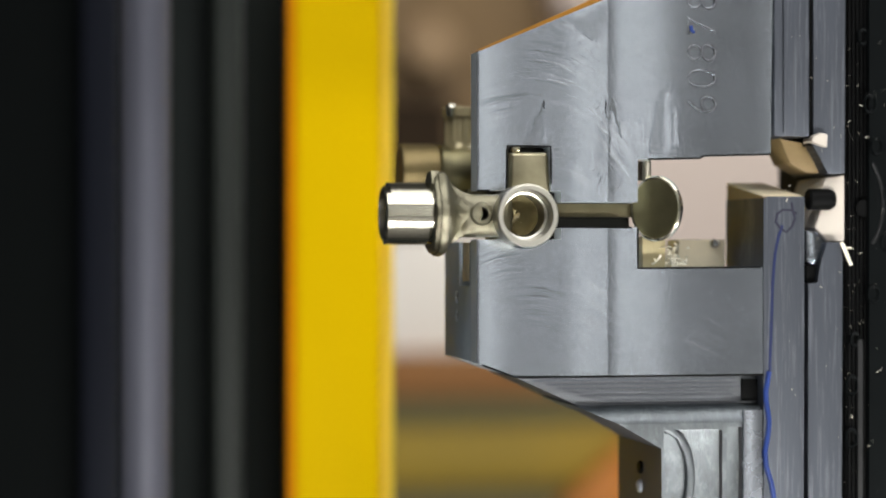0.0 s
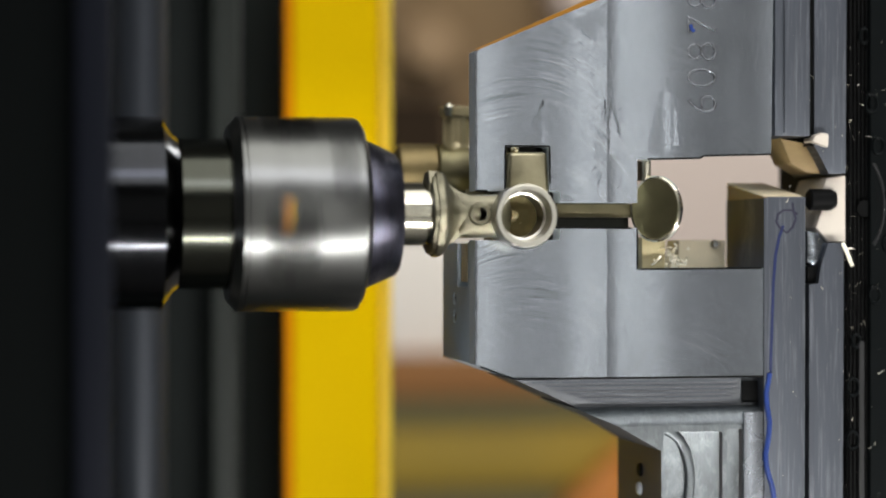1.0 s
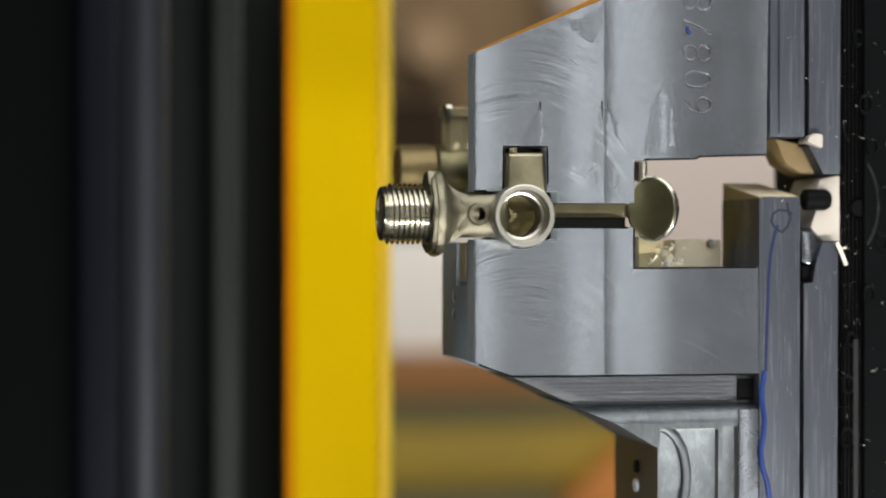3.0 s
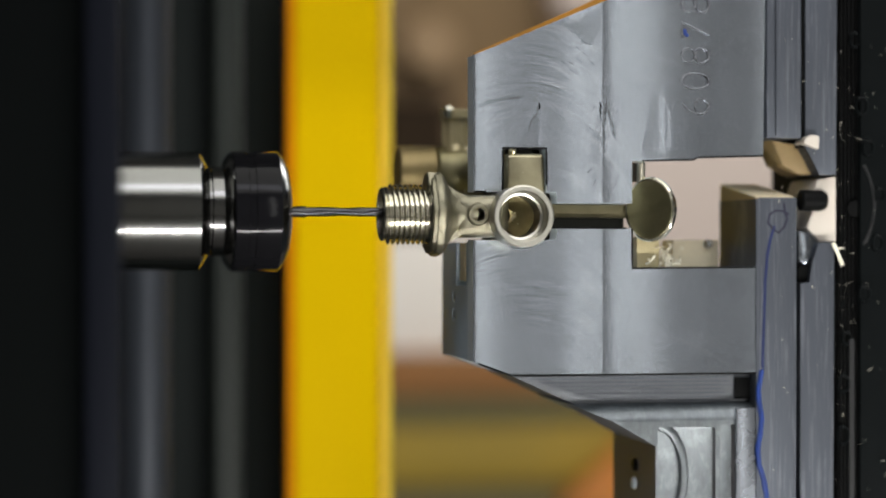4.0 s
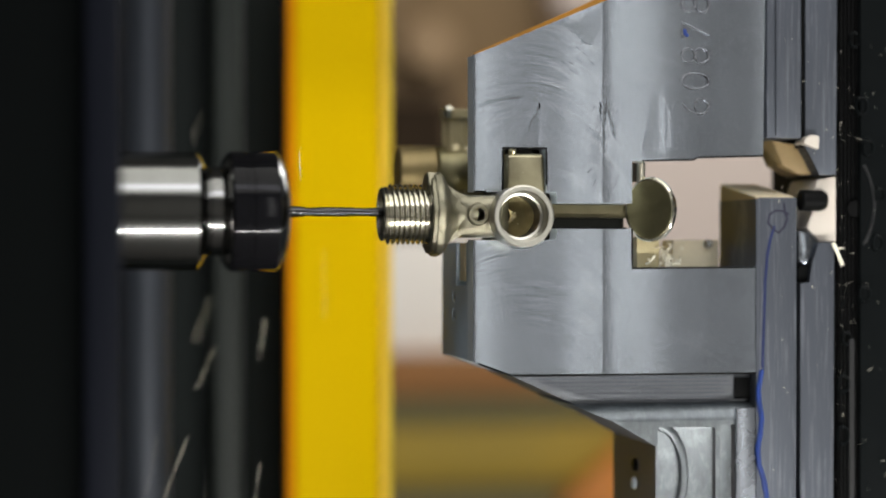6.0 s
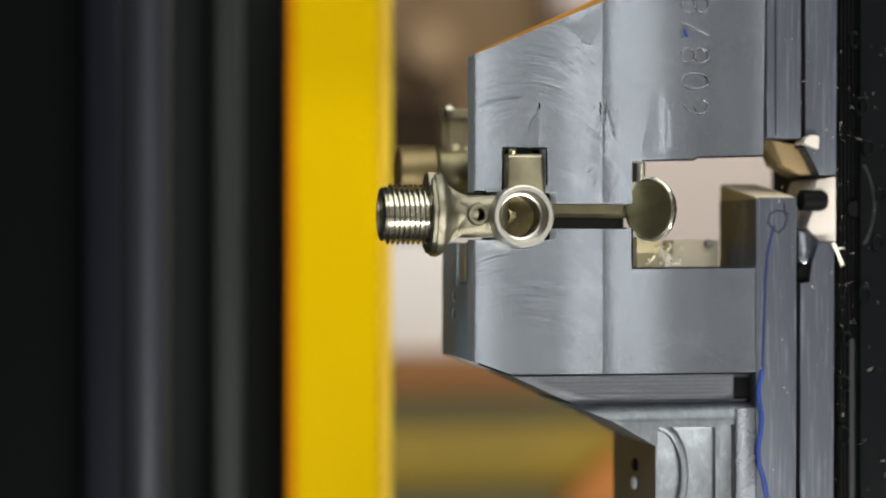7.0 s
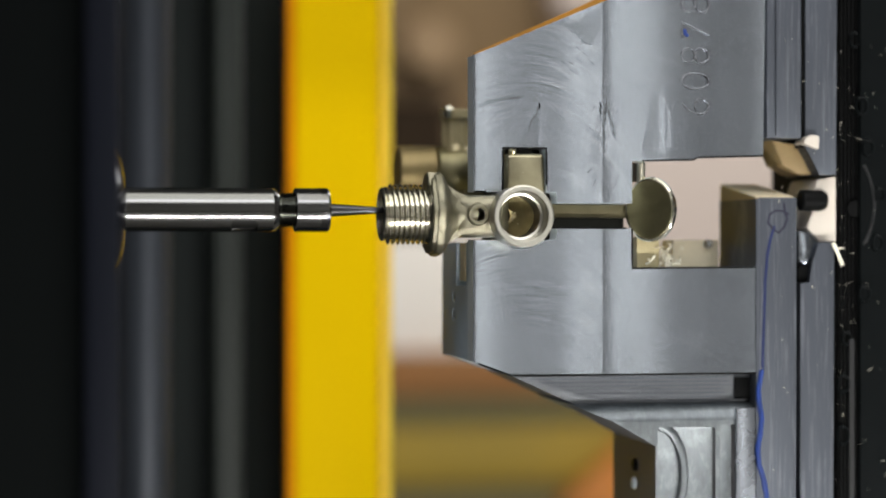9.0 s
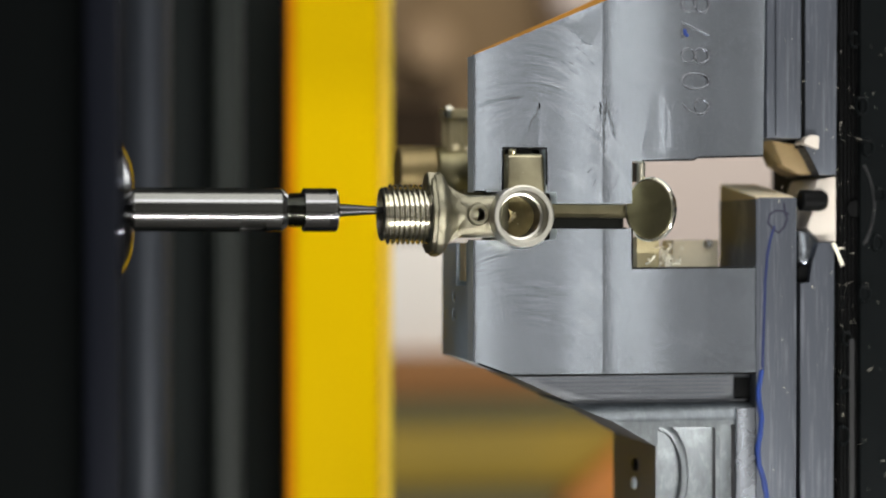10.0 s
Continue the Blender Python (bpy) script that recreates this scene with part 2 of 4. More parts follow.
def box(x0, x1, y0, y1, z0, z1, bevel=0.0):
    return prism([(x0, z0), (x1, z0), (x1, z1), (x0, z1)], y0, y1, bevel)


def lathe(profile, centre=(0, 0, 0), axis="X", seg=64, closed=False):
    """Turns a profile of (along, radius) about an axis through centre."""
    bm = bmesh.new()
    rings = []
    for a, r in profile:
        ring = []
        for i in range(seg):
            t = 2 * math.pi * i / seg
            u, v = r * math.cos(t), r * math.sin(t)
            p = {"X": (a, u, v), "Y": (u, a, v), "Z": (u, v, a)}[axis]
            ring.append(bm.verts.new(w([centre[k] + p[k] for k in range(3)])))
        rings.append(ring)
    pairs = list(zip(rings, rings[1:]))
    if closed:
        pairs.append((rings[-1], rings[0]))
    for a, b in pairs:
        for i in range(seg):
            bm.faces.new((a[i], a[(i + 1) % seg], b[(i + 1) % seg], b[i]))
    if not closed:
        bm.faces.new(rings[0])
        bm.faces.new(rings[-1])
    bmesh.ops.recalc_face_normals(bm, faces=bm.faces)
    return bm


def helix(x0, pitch, turns, root, crest, centre, seg=40):
    """A screw thread about the X axis: one strip wound round and round."""
    bm = bmesh.new()
    shape = [(0.0, root), (0.10, root), (0.42, crest), (0.58, crest), (0.90, root)]
    rows = []
    for i in range(int(turns * seg) + 1):
        t = 2 * math.pi * i / seg
        x = x0 + pitch * i / seg
        ends = min(1, i / (0.6 * seg), (turns * seg - i) / (0.4 * seg))
        rows.append([bm.verts.new(w((centre[0] + x + dx * pitch, centre[1] + (root + (r - root) * max(0.05, ends)) * math.cos(t),
                                     centre[2] + (root + (r - root) * max(0.05, ends)) * math.sin(t)))) for dx, r in shape])
    for a, b in zip(rows, rows[1:]):
        for k in range(len(shape) - 1):
            bm.faces.new((a[k], a[k + 1], b[k + 1], b[k]))
    bmesh.ops.recalc_face_normals(bm, faces=bm.faces)
    return bm


def carve(body, cutters, keep="DIFFERENCE"):
    """Body less (or with) the cutters, as a mesh."""
    def temp(bm):
        me = bpy.data.meshes.new("temp")
        bm.to_mesh(me)
        bm.free()
        return new("temp", me)
    ob = temp(body)
    tools = [temp(c) for c in cutters]
    for t in tools:
        md = ob.modifiers.new("cut", "BOOLEAN")
        md.operation, md.solver, md.object = keep, "EXACT", t
    got = bpy.data.meshes.new_from_object(ob.evaluated_get(bpy.context.evaluated_depsgraph_get()))
    for t in [ob] + tools:
        bpy.data.objects.remove(t, do_unlink=True)
    got.materials.clear()
    return got


def tube(points, radius, seg=8, flat=1.0):
    """A round bead along points; flat squeezes it in y."""
    bm = bmesh.new()
    rings = []
    for i, p in enumerate(points):
        a, b = Vector(points[max(0, i - 1)]), Vector(points[min(len(points) - 1, i + 1)])
        d = (b - a).normalized()
        side = d.cross(Vector((0, 1, 0)))
        side = side.normalized() if side.length > 1e-6 else Vector((1, 0, 0))
        up = side.cross(d)
        ring = []
        for k in range(seg):
            t = 2 * math.pi * k / seg
            q = Vector(p) + side * (radius * math.cos(t)) + up * (radius * math.sin(t) * flat)
            ring.append(bm.verts.new(w(q)))
        rings.append(ring)
    for a, b in zip(rings, rings[1:]):
        for k in range(seg):
            bm.faces.new((a[k], a[(k + 1) % seg], b[(k + 1) % seg], b[k]))
    bm.faces.new(rings[0])
    bm.faces.new(rings[-1])
    bmesh.ops.recalc_face_normals(bm, faces=bm.faces)
    return bm


def join(*bms):
    out = bmesh.new()
    for b in bms:
        me = bpy.data.meshes.new("temp")
        b.to_mesh(me)
        b.free()
        out.from_mesh(me)
        bpy.data.meshes.remove(me)
    return out


def side_material(ob, material, test):
    """Gives the faces whose normal passes the test a second material."""
    ob.data.materials.append(material)
    for p in ob.data.polygons:
        if test(p.normal):
            p.material_index = 1


# ---- the shell of the workshop ----
ZF = -OZ / MM


def structure(name, bm, material, label, category):
    return tagged(part(name, bm, material), label, category, kind="structure")


structure("floor", box(-2600, 2600, -2600, 2600, ZF - 100, ZF), FLOOR, "grey stained concrete workshop floor", "floor")
structure("wall_north", box(-2600, 2600, 2604, 2700, ZF, ZF + 2800), WALL, "grey plastered workshop wall behind the machine", "wall")
structure("wall_south", box(-2600, 2600, -2700, -2604, ZF, ZF + 2800), WALL_LIGHT, "grey plastered workshop wall", "wall")
structure("wall_west", box(-2700, -2604, -2700, 2700, ZF, ZF + 2800), WALL, "grey plastered workshop wall", "wall")
structure("wall_east", box(2604, 2700, -2700, 2700, ZF, ZF + 2800), WALL, "grey plastered workshop wall", "wall")
structure("ceiling", box(-2700, 2700, -2700, 2700, ZF + 2804, ZF + 2900), WALL, "grey workshop ceiling", "ceiling")

# blurred parts of the machine far behind the fixture
FAR = 1.42          # how many times farther off than first laid out; all far parts keep their sight lines


def far(x, y, z):
    return (-143.11 + (x + 143.11) * FAR, -736.22 + (y + 736.22) * FAR, z * FAR)


def far_box(x0, x1, y0, y1, z0, z1, bevel=0.0):
    a, b = far(x0, y0, z0), far(x1, y1, z1)
    return box(a[0], b[0], a[1], b[1], max(ZF, a[2]), b[2], bevel)


structure("back_panel", far_box(-74.84, 810.07, 1000, 1030, ZF, 438.57), BROWN, "dark brown grease-stained rear panel", "panel")


def rear(name, x0, x1, z0, z1, y, deep, material, label, category):
    return tagged(part(name, far_box(x0, x1, y, y + deep, z0, z1, 4), material), label, category)


rear("rear_cabinet", 75.85, 309.42, -79.9, 11.42, 900, 90, surface("pale_grey_enamel", (0.80, 0.76, 0.70), 0.5, 0.0, 0.05, 3, 90, 0.05), "pale beige enamel box behind the fixture", "cabinet")
rear("rear_cabinet", 310.81, 604.98, -79.9, 114.64, 900, 90, BEIGE, "tall pale beige enamel box behind the fixture", "cabinet")
rear("rear_ledge", 55.93, 644.75, -112.37, -80.1, 880, 110, RUST, "ochre painted ledge below the beige boxes", "ledge")
rear("rear_rail", 55.93, 644.75, -136.23, -113.67, 884, 106, OLIVE, "dark olive painted machine rail", "rail")
rear("rear_beam", 55.93, 644.75, -181.78, -137.1, 880, 110, MUSTARD, "mustard painted machine beam", "beam")
tagged(part("rear_plinth", far_box(55.93, 644.75, 886, 980, ZF, -182.65, 4), OLIVE), "dark olive painted machine foot", "base")
# Box added where the background is darker at the lower left.
rear("rear_dark_box", 79.87, 188.07, 9.39, 118.98, 930, 60, surface("dark_brown_box", (0.03, 0.02, 0.012), 0.7, 0.0, 0.4, 6, 60, 0.1, spec=0.05), "dark brown box added for the darker part of the background", "motor")
orange = prism([(far(x, 845, z)[0], z * FAR) for x, z in ((255.82, -198.72), (311.88, -145.54), (352.71, -146.23), (352.71, -200.96))], far(0, 845, 0)[1], far(0, 875, 0)[1], 3)
tagged(part("orange_brace", orange, ORANGE), "diagonal orange painted brace on the machine bed", "brace")
# Tan disc added for a blurred round highlight in the background.
highlight_disc = lathe([(0, 1), (0, 28), (4, 31), (20, 31), (56, 31), (56, 1)], far(177.8, 960, 164.37), "Y", 40)
tagged(part("rear_highlight", highlight_disc, TAN), "round tan disc for a blurred highlight", "cap")
rear("rear_box", 278.31, 328.01, 192.83, 240.35, 950, 46, BEIGE, "small pale box on the rear panel", "box")

# tall dark panel, guideway and yellow post left of the work
panel_dark = structure("panel_dark", box(-261.33, -14.07, 330, 360, -209.9, 620), PANEL, "black machine wall panel", "panel")
# Unseen dark block added to keep the post's yellow out of tool reflections.
structure("unseen_bed_block", box(-275, 60, 120, 372, ZF, -210, 6), PANEL, "unseen black block added under the posts", "machine bed")
structure("spindle_column", box(-330, -172, -62, 72, ZF, 640, 4), PANEL, "black column that carries the tool spindles behind the cover", "machine column")
post = thing("yellow_post", (1.86, 262, -209.9), "tall yellow painted machine post with pale side", "post")
part("post_front", box(-19.26, 20.18, 262, 280, -209.9, 175, 1.4), YELLOW, post)
# Orange shading of the post's left edge is put into this strip's colour.
part("post_edge", box(-23.23, -19.56, 263, 271, -209.9, 175, 1), surface("orange_edge_shading", (0.90, 0.33, 0.003), 0.5, 0.0, 0.08, 20, 400, 0.1, spec=0.05), post, "orange strip for the edge's shading")
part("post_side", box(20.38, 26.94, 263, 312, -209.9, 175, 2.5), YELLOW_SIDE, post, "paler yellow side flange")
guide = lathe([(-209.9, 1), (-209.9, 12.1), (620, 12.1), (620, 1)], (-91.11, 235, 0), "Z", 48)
guide_column = thing("guide_column", (-91.11, 235, ZF), "dark blue-grey round guide column, light painted on one side", "column")
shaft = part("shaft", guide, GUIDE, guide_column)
# Light on the column is put into these paler faces.
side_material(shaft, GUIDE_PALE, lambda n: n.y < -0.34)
part("inner_rail", box(-54.39, -39.66, 300, 329, -209.9, 620, 6), surface("green_black_rail", (0.036, 0.042, 0.038), 0.5, 0.0, 0.4, 9, 200, 0.1, (1, 1, 0.2), spec=0.2), panel_dark, "dark green-black rail on the panel")
cover = thing("spindle_cover", (-141.07, -150, ZF), "black sheet cover over the tool spindle", "cover")
part("sheet", box(-236.34, -117.94, -150, -144, ZF, 620, 1.5), COVER, cover)
part("edge_fold", box(-127.73, -117.94, -155, -150.2, ZF, 620, 1.5), COVER_EDGE, cover, "blue-black folded edge")

# ---- the steel jaw that holds the work ----
jaw = thing("clamp_jaw", (43.97, 0, -43.76), "grey ground steel clamp jaw with stamped number and cut-outs", "clamp jaw")
outline = [(10.9, 67.97), (61.55, 89.32), (104.58, 107.33), (118.85, 107.71), (117.78, 33.59), (92.73, 32.77), (91.47, 31.95), (68.41, 31.37), (68.41, -6.84), (116.29, -6.51), (115.86, -44.76), (24.51, -44.54), (10.9, -39.64)]
plate = prism(outline, 0, 10)
cutters = [
    box(21.66, 37.19, -5, 30, 18.12, 35.63, 1.2),
    box(-0.81, 40.89, -5, 30, 3.19, 20.11, 1.0),
    box(35.76, 73.0, -5, 30, 7.41, 16.23, 0.3),
    lathe([(-6, 11.7), (30, 11.7)], (28.59, 0, 11.55), "Y", 48),
]
me = carve(plate, cutters)
bm = bmesh.new()
bm.from_mesh(me)
# shallow vertical relief across the face: slope along x, with one sharp step
slope = [(10.9, 0.09), (14.5, 0.035), (19.0, -0.005), (25.0, -0.032), (42.0, -0.042), (46.5, -0.02), (50.5, 0.012), (57.4, 0.02), (57.81, -0.10), (59.5, -0.07), (62.0, -0.03), (65.0, 0.0), (72.0, -0.005), (77.0, 0.015), (84.0, 0.042), (94.0, 0.046), (110.96, 0.036), (119.49, 0.0)]
cuts = [11.71 + k * 2.2 for k in range(49)] + [57.61, 58.02]
for x in cuts:
    bmesh.ops.bisect_plane(bm, geom=bm.verts[:] + bm.edges[:] + bm.faces[:], plane_co=w((x, 0, 0)), plane_no=(1, 0, 0))
grid = np.linspace(10.5, 119.92, 800)
steep = 1.0 * np.interp(grid, [k[0] for k in slope], [k[1] for k in slope])
relief = np.cumsum(steep) * (grid[1] - grid[0])
relief += np.interp(grid, [10.9, 11.71], [0.12, 0.0])
relief -= np.interp(39.86, grid, relief)
for v in bm.verts:
    if abs(v.co.y) < 1e-5:
        v.co.y += float(np.interp(v.co.x / MM, grid, relief)) * MM
face = part("face_plate", bm, JAW, jaw, angle=2.6)
# Edge faces are coloured paler in place of the light they reflect.
side_material(face, JAW_EDGE, lambda n: n.y > -0.3)
def shadow_edge(corners):
    """Contact-shadow and oily-chamfer line, drawn dark along a cut-out's edge, following the face."""
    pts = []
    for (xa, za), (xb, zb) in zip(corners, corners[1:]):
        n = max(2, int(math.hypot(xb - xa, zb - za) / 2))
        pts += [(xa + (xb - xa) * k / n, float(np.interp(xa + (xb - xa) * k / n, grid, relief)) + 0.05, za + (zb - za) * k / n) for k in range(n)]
    part("shadow_edge", tube(pts, 0.34, 6), BLACK_RUBBER_SHADE, face, "dark line for contact shadow and oily chamfer", 60)


shadow_edge([(117.78, 33.59), (92.73, 32.77), (91.47, 31.95), (70.0, 31.37)])
shadow_edge([(68.41, 7.2), (68.41, -6.84), (116.2, -6.55)])
shadow_edge([(21.5, 20.5), (21.66, 35.63), (37.19, 35.63), (37.4, 20.5)])
shadow_edge([(115.86, -44.7), (24.51, -44.5), (10.9, -39.6)])
shadow_edge([(36.0, 7.5), (68.2, 7.4)])
shadow_edge([(11.2, 20.2), (17.5, 20.2)])
# worn patches where cutters dwelt: shallow facets that lean to one side, with ragged edges
gr = random.Random(3)


def facet(name, outline, lean, material, label="", rise=0.06):
    """A thin ragged patch on the face; lean turns it about the upright axis."""
    pts = []
    for (xa, za), (xb, zb) in zip(outline, outline[1:] + outline[:1]):
        n = max(1, int(math.hypot(xb - xa, zb - za) / 0.8))
        for k in range(n):
            u = k / n
            pts.append((xa + (xb - xa) * u + gr.uniform(-0.5, 0.5), za + (zb - za) * u + gr.uniform(-0.6, 0.6)))
    mid = sum(p[0] for p in pts) / len(pts)
    half = max(abs(p[0] - mid) for p in pts)
    low = min(float(np.interp(p[0], grid, relief)) for p in pts) - rise
    bm = bmesh.new()
    top = [bm.verts.new(w((x, low - abs(lean) * half + lean * (x - mid), z))) for x, z in pts]
    under = [bm.verts.new(w((x, low + 1.5, z))) for x, z in pts]
    bm.faces.new(top)
    for k in range(len(pts)):
        m = (k + 1) % len(pts)
        bm.faces.new((top[k], under[k], under[m], top[m]))
    bmesh.ops.recalc_face_normals(bm, faces=bm.faces)
    part(name, bm, material, face, label, 10)


facet("worn_patch", [(27.5, 36.6), (34.0, 36.6), (34.4, 51.5), (33.0, 47.0)], -0.047, JAW, "dull worn patch beside a milling mark", 0.02)
facet("tool_mark", [(34.2, 36.4), (35.7, 36.6), (34.9, 52.0)], 0.02, JAW, "bright upright milling mark", 0.05)
facet("worn_patch", [(72.0, 33.5), (77.4, 33.6), (77.6, 55.5), (75.6, 52.0)], 0.03, JAW, "dull worn patch beside a milling mark", 0.02)
facet("tool_mark", [(78.0, 33.6), (80.6, 33.7), (80.4, 54.0), (78.2, 55.2)], -0.02, JAW, "pale upright milling mark", 0.05)
facet("tool_mark", [(81.6, 35.8), (83.6, 36.0), (82.2, 49.5), (81.4, 49.0)], -0.02, JAW, "bright upright milling mark", 0.05)
facet("worn_patch", [(53.0, 30.5), (56.4, 29.8), (57.2, 52.0), (55.4, 44.0), (53.8, 40.0)], -0.045, JAW, "dull gouged patch at the step", 0.02)
facet("worn_patch", [(58.2, 33.0), (62.3, 33.2), (62.0, 42.0), (58.4, 50.0)], 0.0, JAW, "pale gouged patch at the step", 0.03)
facet("worn_patch", [(58.5, 50.5), (62.6, 38.5), (62.4, 41.5), (59.0, 52.5)], -0.09, JAW, "dark gouge at the step", 0.05)
facet("worn_patch", [(44.0, 79.2), (57.2, 84.6), (57.0, 79.5), (53.5, 72.0), (50.5, 74.0)], -0.05, JAW, "dull wedge under the upper edge", 0.01)
for k in range(24):
    gx, gz = gr.uniform(52.5, 63.4), gr.uniform(21.0, 50.0)
    gy = float(np.interp(gx, grid, relief))
    ln, sl = gr.uniform(0.8, 2.4), gr.uniform(0.5, 1.5)
    part("gouge", tube([(gx - ln * 0.4, gy, gz - ln * sl * 0.5), (gx, gy - 0.05, gz), (gx + ln * 0.3, gy, gz + ln * sl * 0.5)], gr.uniform(0.08, 0.2), 6, 0.5), STAMP, face)
for k in range(14):
    gx, gz = gr.uniform(44.0, 53.0), gr.uniform(60.0, 76.0)
    gy = float(np.interp(gx, grid, relief))
    ln = gr.uniform(1.8, 4.2)
    part("scratch", tube([(gx - ln * 0.5, gy, gz + ln * 0.24), (gx, gy - 0.05, gz), (gx + ln * 0.5, gy, gz - ln * 0.36)], 0.11, 6, 0.5), STAMP, face)
# the deep block behind it
block_low = prism([(10.9, 2.18), (68.0, 2.21), (68.0, -7.44), (115.86, -7.53), (115.86, -44.56), (24.51, -44.35), (10.9, -39.44)], 10.02, 58, 0.3)
holes = [lathe([(-8, 2.3), (8, 2.3)], (10.9, 35.5, -17.4), "X", 20),
         lathe([(-8, 2.3), (8, 2.3)], (10.9, 35.5, -24.05), "X", 20),
         box(10.9 - 5, 10.9 + 4, 12.5, 30.5, -13.27, 3.17, 0.3)]
lower_ob = part("lower_block", carve(block_low, holes), JAW_SIDE, jaw, "dull grey milled side with small holes")
for z in (-17.4, -24.05):
    part("screw", lathe([(0.6, 0.5), (0.3, 0.9), (0.3, 1.6), (0.7, 1.9), (5, 1.9), (5, 0.2)], (10.9, 35.5, z), "X", 16), STAMP_DARK, lower_ob, "small dark set screw")
part("insert", box(10.9 + 0.5, 10.9 + 3.9, 17.0, 27.0, -11.5, 1.98, 0.3), REST, lower_ob, "pale brass insert in the slot")
part("key_strip", box(10.9 + 0.9, 10.9 + 3.9, 12.8, 16.6, -11.68, 2.57, 0.3), CAST, lower_ob, "brass key strip in the side slot")
part("upper_block", prism([(24.51, 36.39), (24.51, 69.4), (61.55, 85.51), (104.58, 105.7), (117.35, 106.04), (117.35, 36.43), (65.71, 35.97), (65.71, 36.77)], 10.02, 50, 0.3), JAW_SIDE, jaw)
# Shade of the recess is put into the seat's dark colour.
part("middle_block", box(24.51, 68.21, 10.02, 50, 2.4, 36.37), HOLE, jaw, "dark inner seat with its shade in the colour")
# The edge's orange reflection is put into this strip's colour.
part("edge_strip", prism([(13.4, 69.71), (64.33, 92.77), (107.95, 112.9), (107.95, 108.37), (64.33, 88.91), (13.81, 68.31)], 10.1, 13, 0.2), surface("orange_reflection", (0.46, 0.21, 0.03), 0.5, 0.0, 0.25, 90, 400, 0.2, spec=0.2), jaw, "thin orange strip for the reflection on the jaw's edge")


def lettering(body, size, at, turn, thickness):
    cu = bpy.data.curves.new("temp", "FONT")
    cu.body, cu.size, cu.extrude, cu.space_character, cu.offset = body, size, thickness, 1.10, -0.00055
    cu.bevel_depth, cu.bevel_resolution, cu.resolution_u = 0.00022, 2, 4
    ob = new("temp", cu)
    me = bpy.data.meshes.new_from_object(ob.evaluated_get(bpy.context.evaluated_depsgraph_get()))
    bpy.data.objects.remove(ob, do_unlink=True)
    me.transform(Matrix.Translation(w(at)) @ turn)
    me.materials.clear()
    return me


TURN = pose(0, 0, 0, 90, 0, 0) @ pose(0, 0, 0, 0, 0, 90)
part("stamped_number", lettering("60878", 0.0166, (97.6, 0, 46.9), TURN, 0.00008), surface("struck_steel", (0.23, 0.245, 0.27), 0.16, 1.0, 0.3, 300, 900, 0.3), face, "stamped number 60878")

# ---- carrier under the jaw ----
carrier = thing("jaw_carrier", (96.11, 20, ZF), "bright milled steel carrier with stepped rounded pocket under the jaw", "fixture")
z0, z1 = -55.84, -45.28
part("milled_band", prism([(26.95, -45.44), (118.67, -45.66), (118.03, -56.96), (50.59, -56.02)], 8, 58), MILLED, carrier, "dark band with level milling marks")
for k in range(15):
    zz = z1 - (k + 0.6) * (z1 - z0) / 15.4
    part("milling_ridge", box(30.46 + k * 2.1, 108.56 - (k * 7) % 5, 7.55 + 0.15 * (k % 3), 8.2, zz - 0.2, zz + 0.1), PLATE if k % 2 else MILLED, carrier)
# Black block before the band, in place of the slot's shaded inside.
part("slot_shade", box(109.17, 117.32, 6.8, 7.9, -54.29, -46.5, 0.2), BLACK_RUBBER_SHADE, carrier, "black block for the slot's shaded inside")
ledge = bmesh.new()
ya, yb = 8.0, 1.5
zs = (-55.23, -58.44, -61.6)
la, lb = 47.47, 116.19
rows = []
for y, z, xl in ((ya, zs[0], la), (4.5, zs[0] - 1.0, la + 2), (2.2, zs[1], la + 7), (yb, zs[2], la + 15), (ya + 50, zs[2], la + 15), (ya + 50, zs[0], la)):
    rows.append((ledge.verts.new(w((xl, y, z))), ledge.verts.new(w((lb, y, z)))))
for a, b in zip(rows, rows[1:] + rows[:1]):
    ledge.faces.new((a[0], a[1], b[1], b[0]))
ledge.faces.new([r[0] for r in rows])
ledge.faces.new([r[1] for r in rows])
bmesh.ops.recalc_face_normals(ledge, faces=ledge.faces)
ledge_ob = part("rounded_ledge", ledge, CARRIER, carrier, "bright rounded ledge", 50)
web = prism([(62.1, -61.55), (115.49, -61.5), (115.49, -114.01), (77.78, -112.95), (77.78, -70.52)], 2, 58)
scoops = [box(78.62, 100.16, -3, 5.0, -113.42, -63.91, 1.2),
          box(101.85, 107.6, -3, 6.0, -113.72, -63.27, 0.8)]
webbed = part("web", carve(web, scoops), CARRIER, carrier)
# Left-facing faces are darker brown: their shade is put into the colour.
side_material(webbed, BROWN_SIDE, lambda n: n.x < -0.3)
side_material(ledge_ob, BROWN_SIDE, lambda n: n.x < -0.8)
part("bright_strip", box(107.61, 114.86, 0.8, 2.2, -113.75, -57.18, 0.3), STAMP, carrier, "bright upright strip")
part("arc_rib", tube([(78.38, 4, -63.01), (82.17, 4, -64.29), (85.13, 4, -66.77), (87.45, 4, -70.87), (88.72, 4, -75.97), (89.14, 4, -81.05), (88.51, 4, -87.14), (87.24, 4, -93.2)], 1.7, 12, 0.4), CARRIER, carrier, "bright curved rib of the milled pocket", 60)
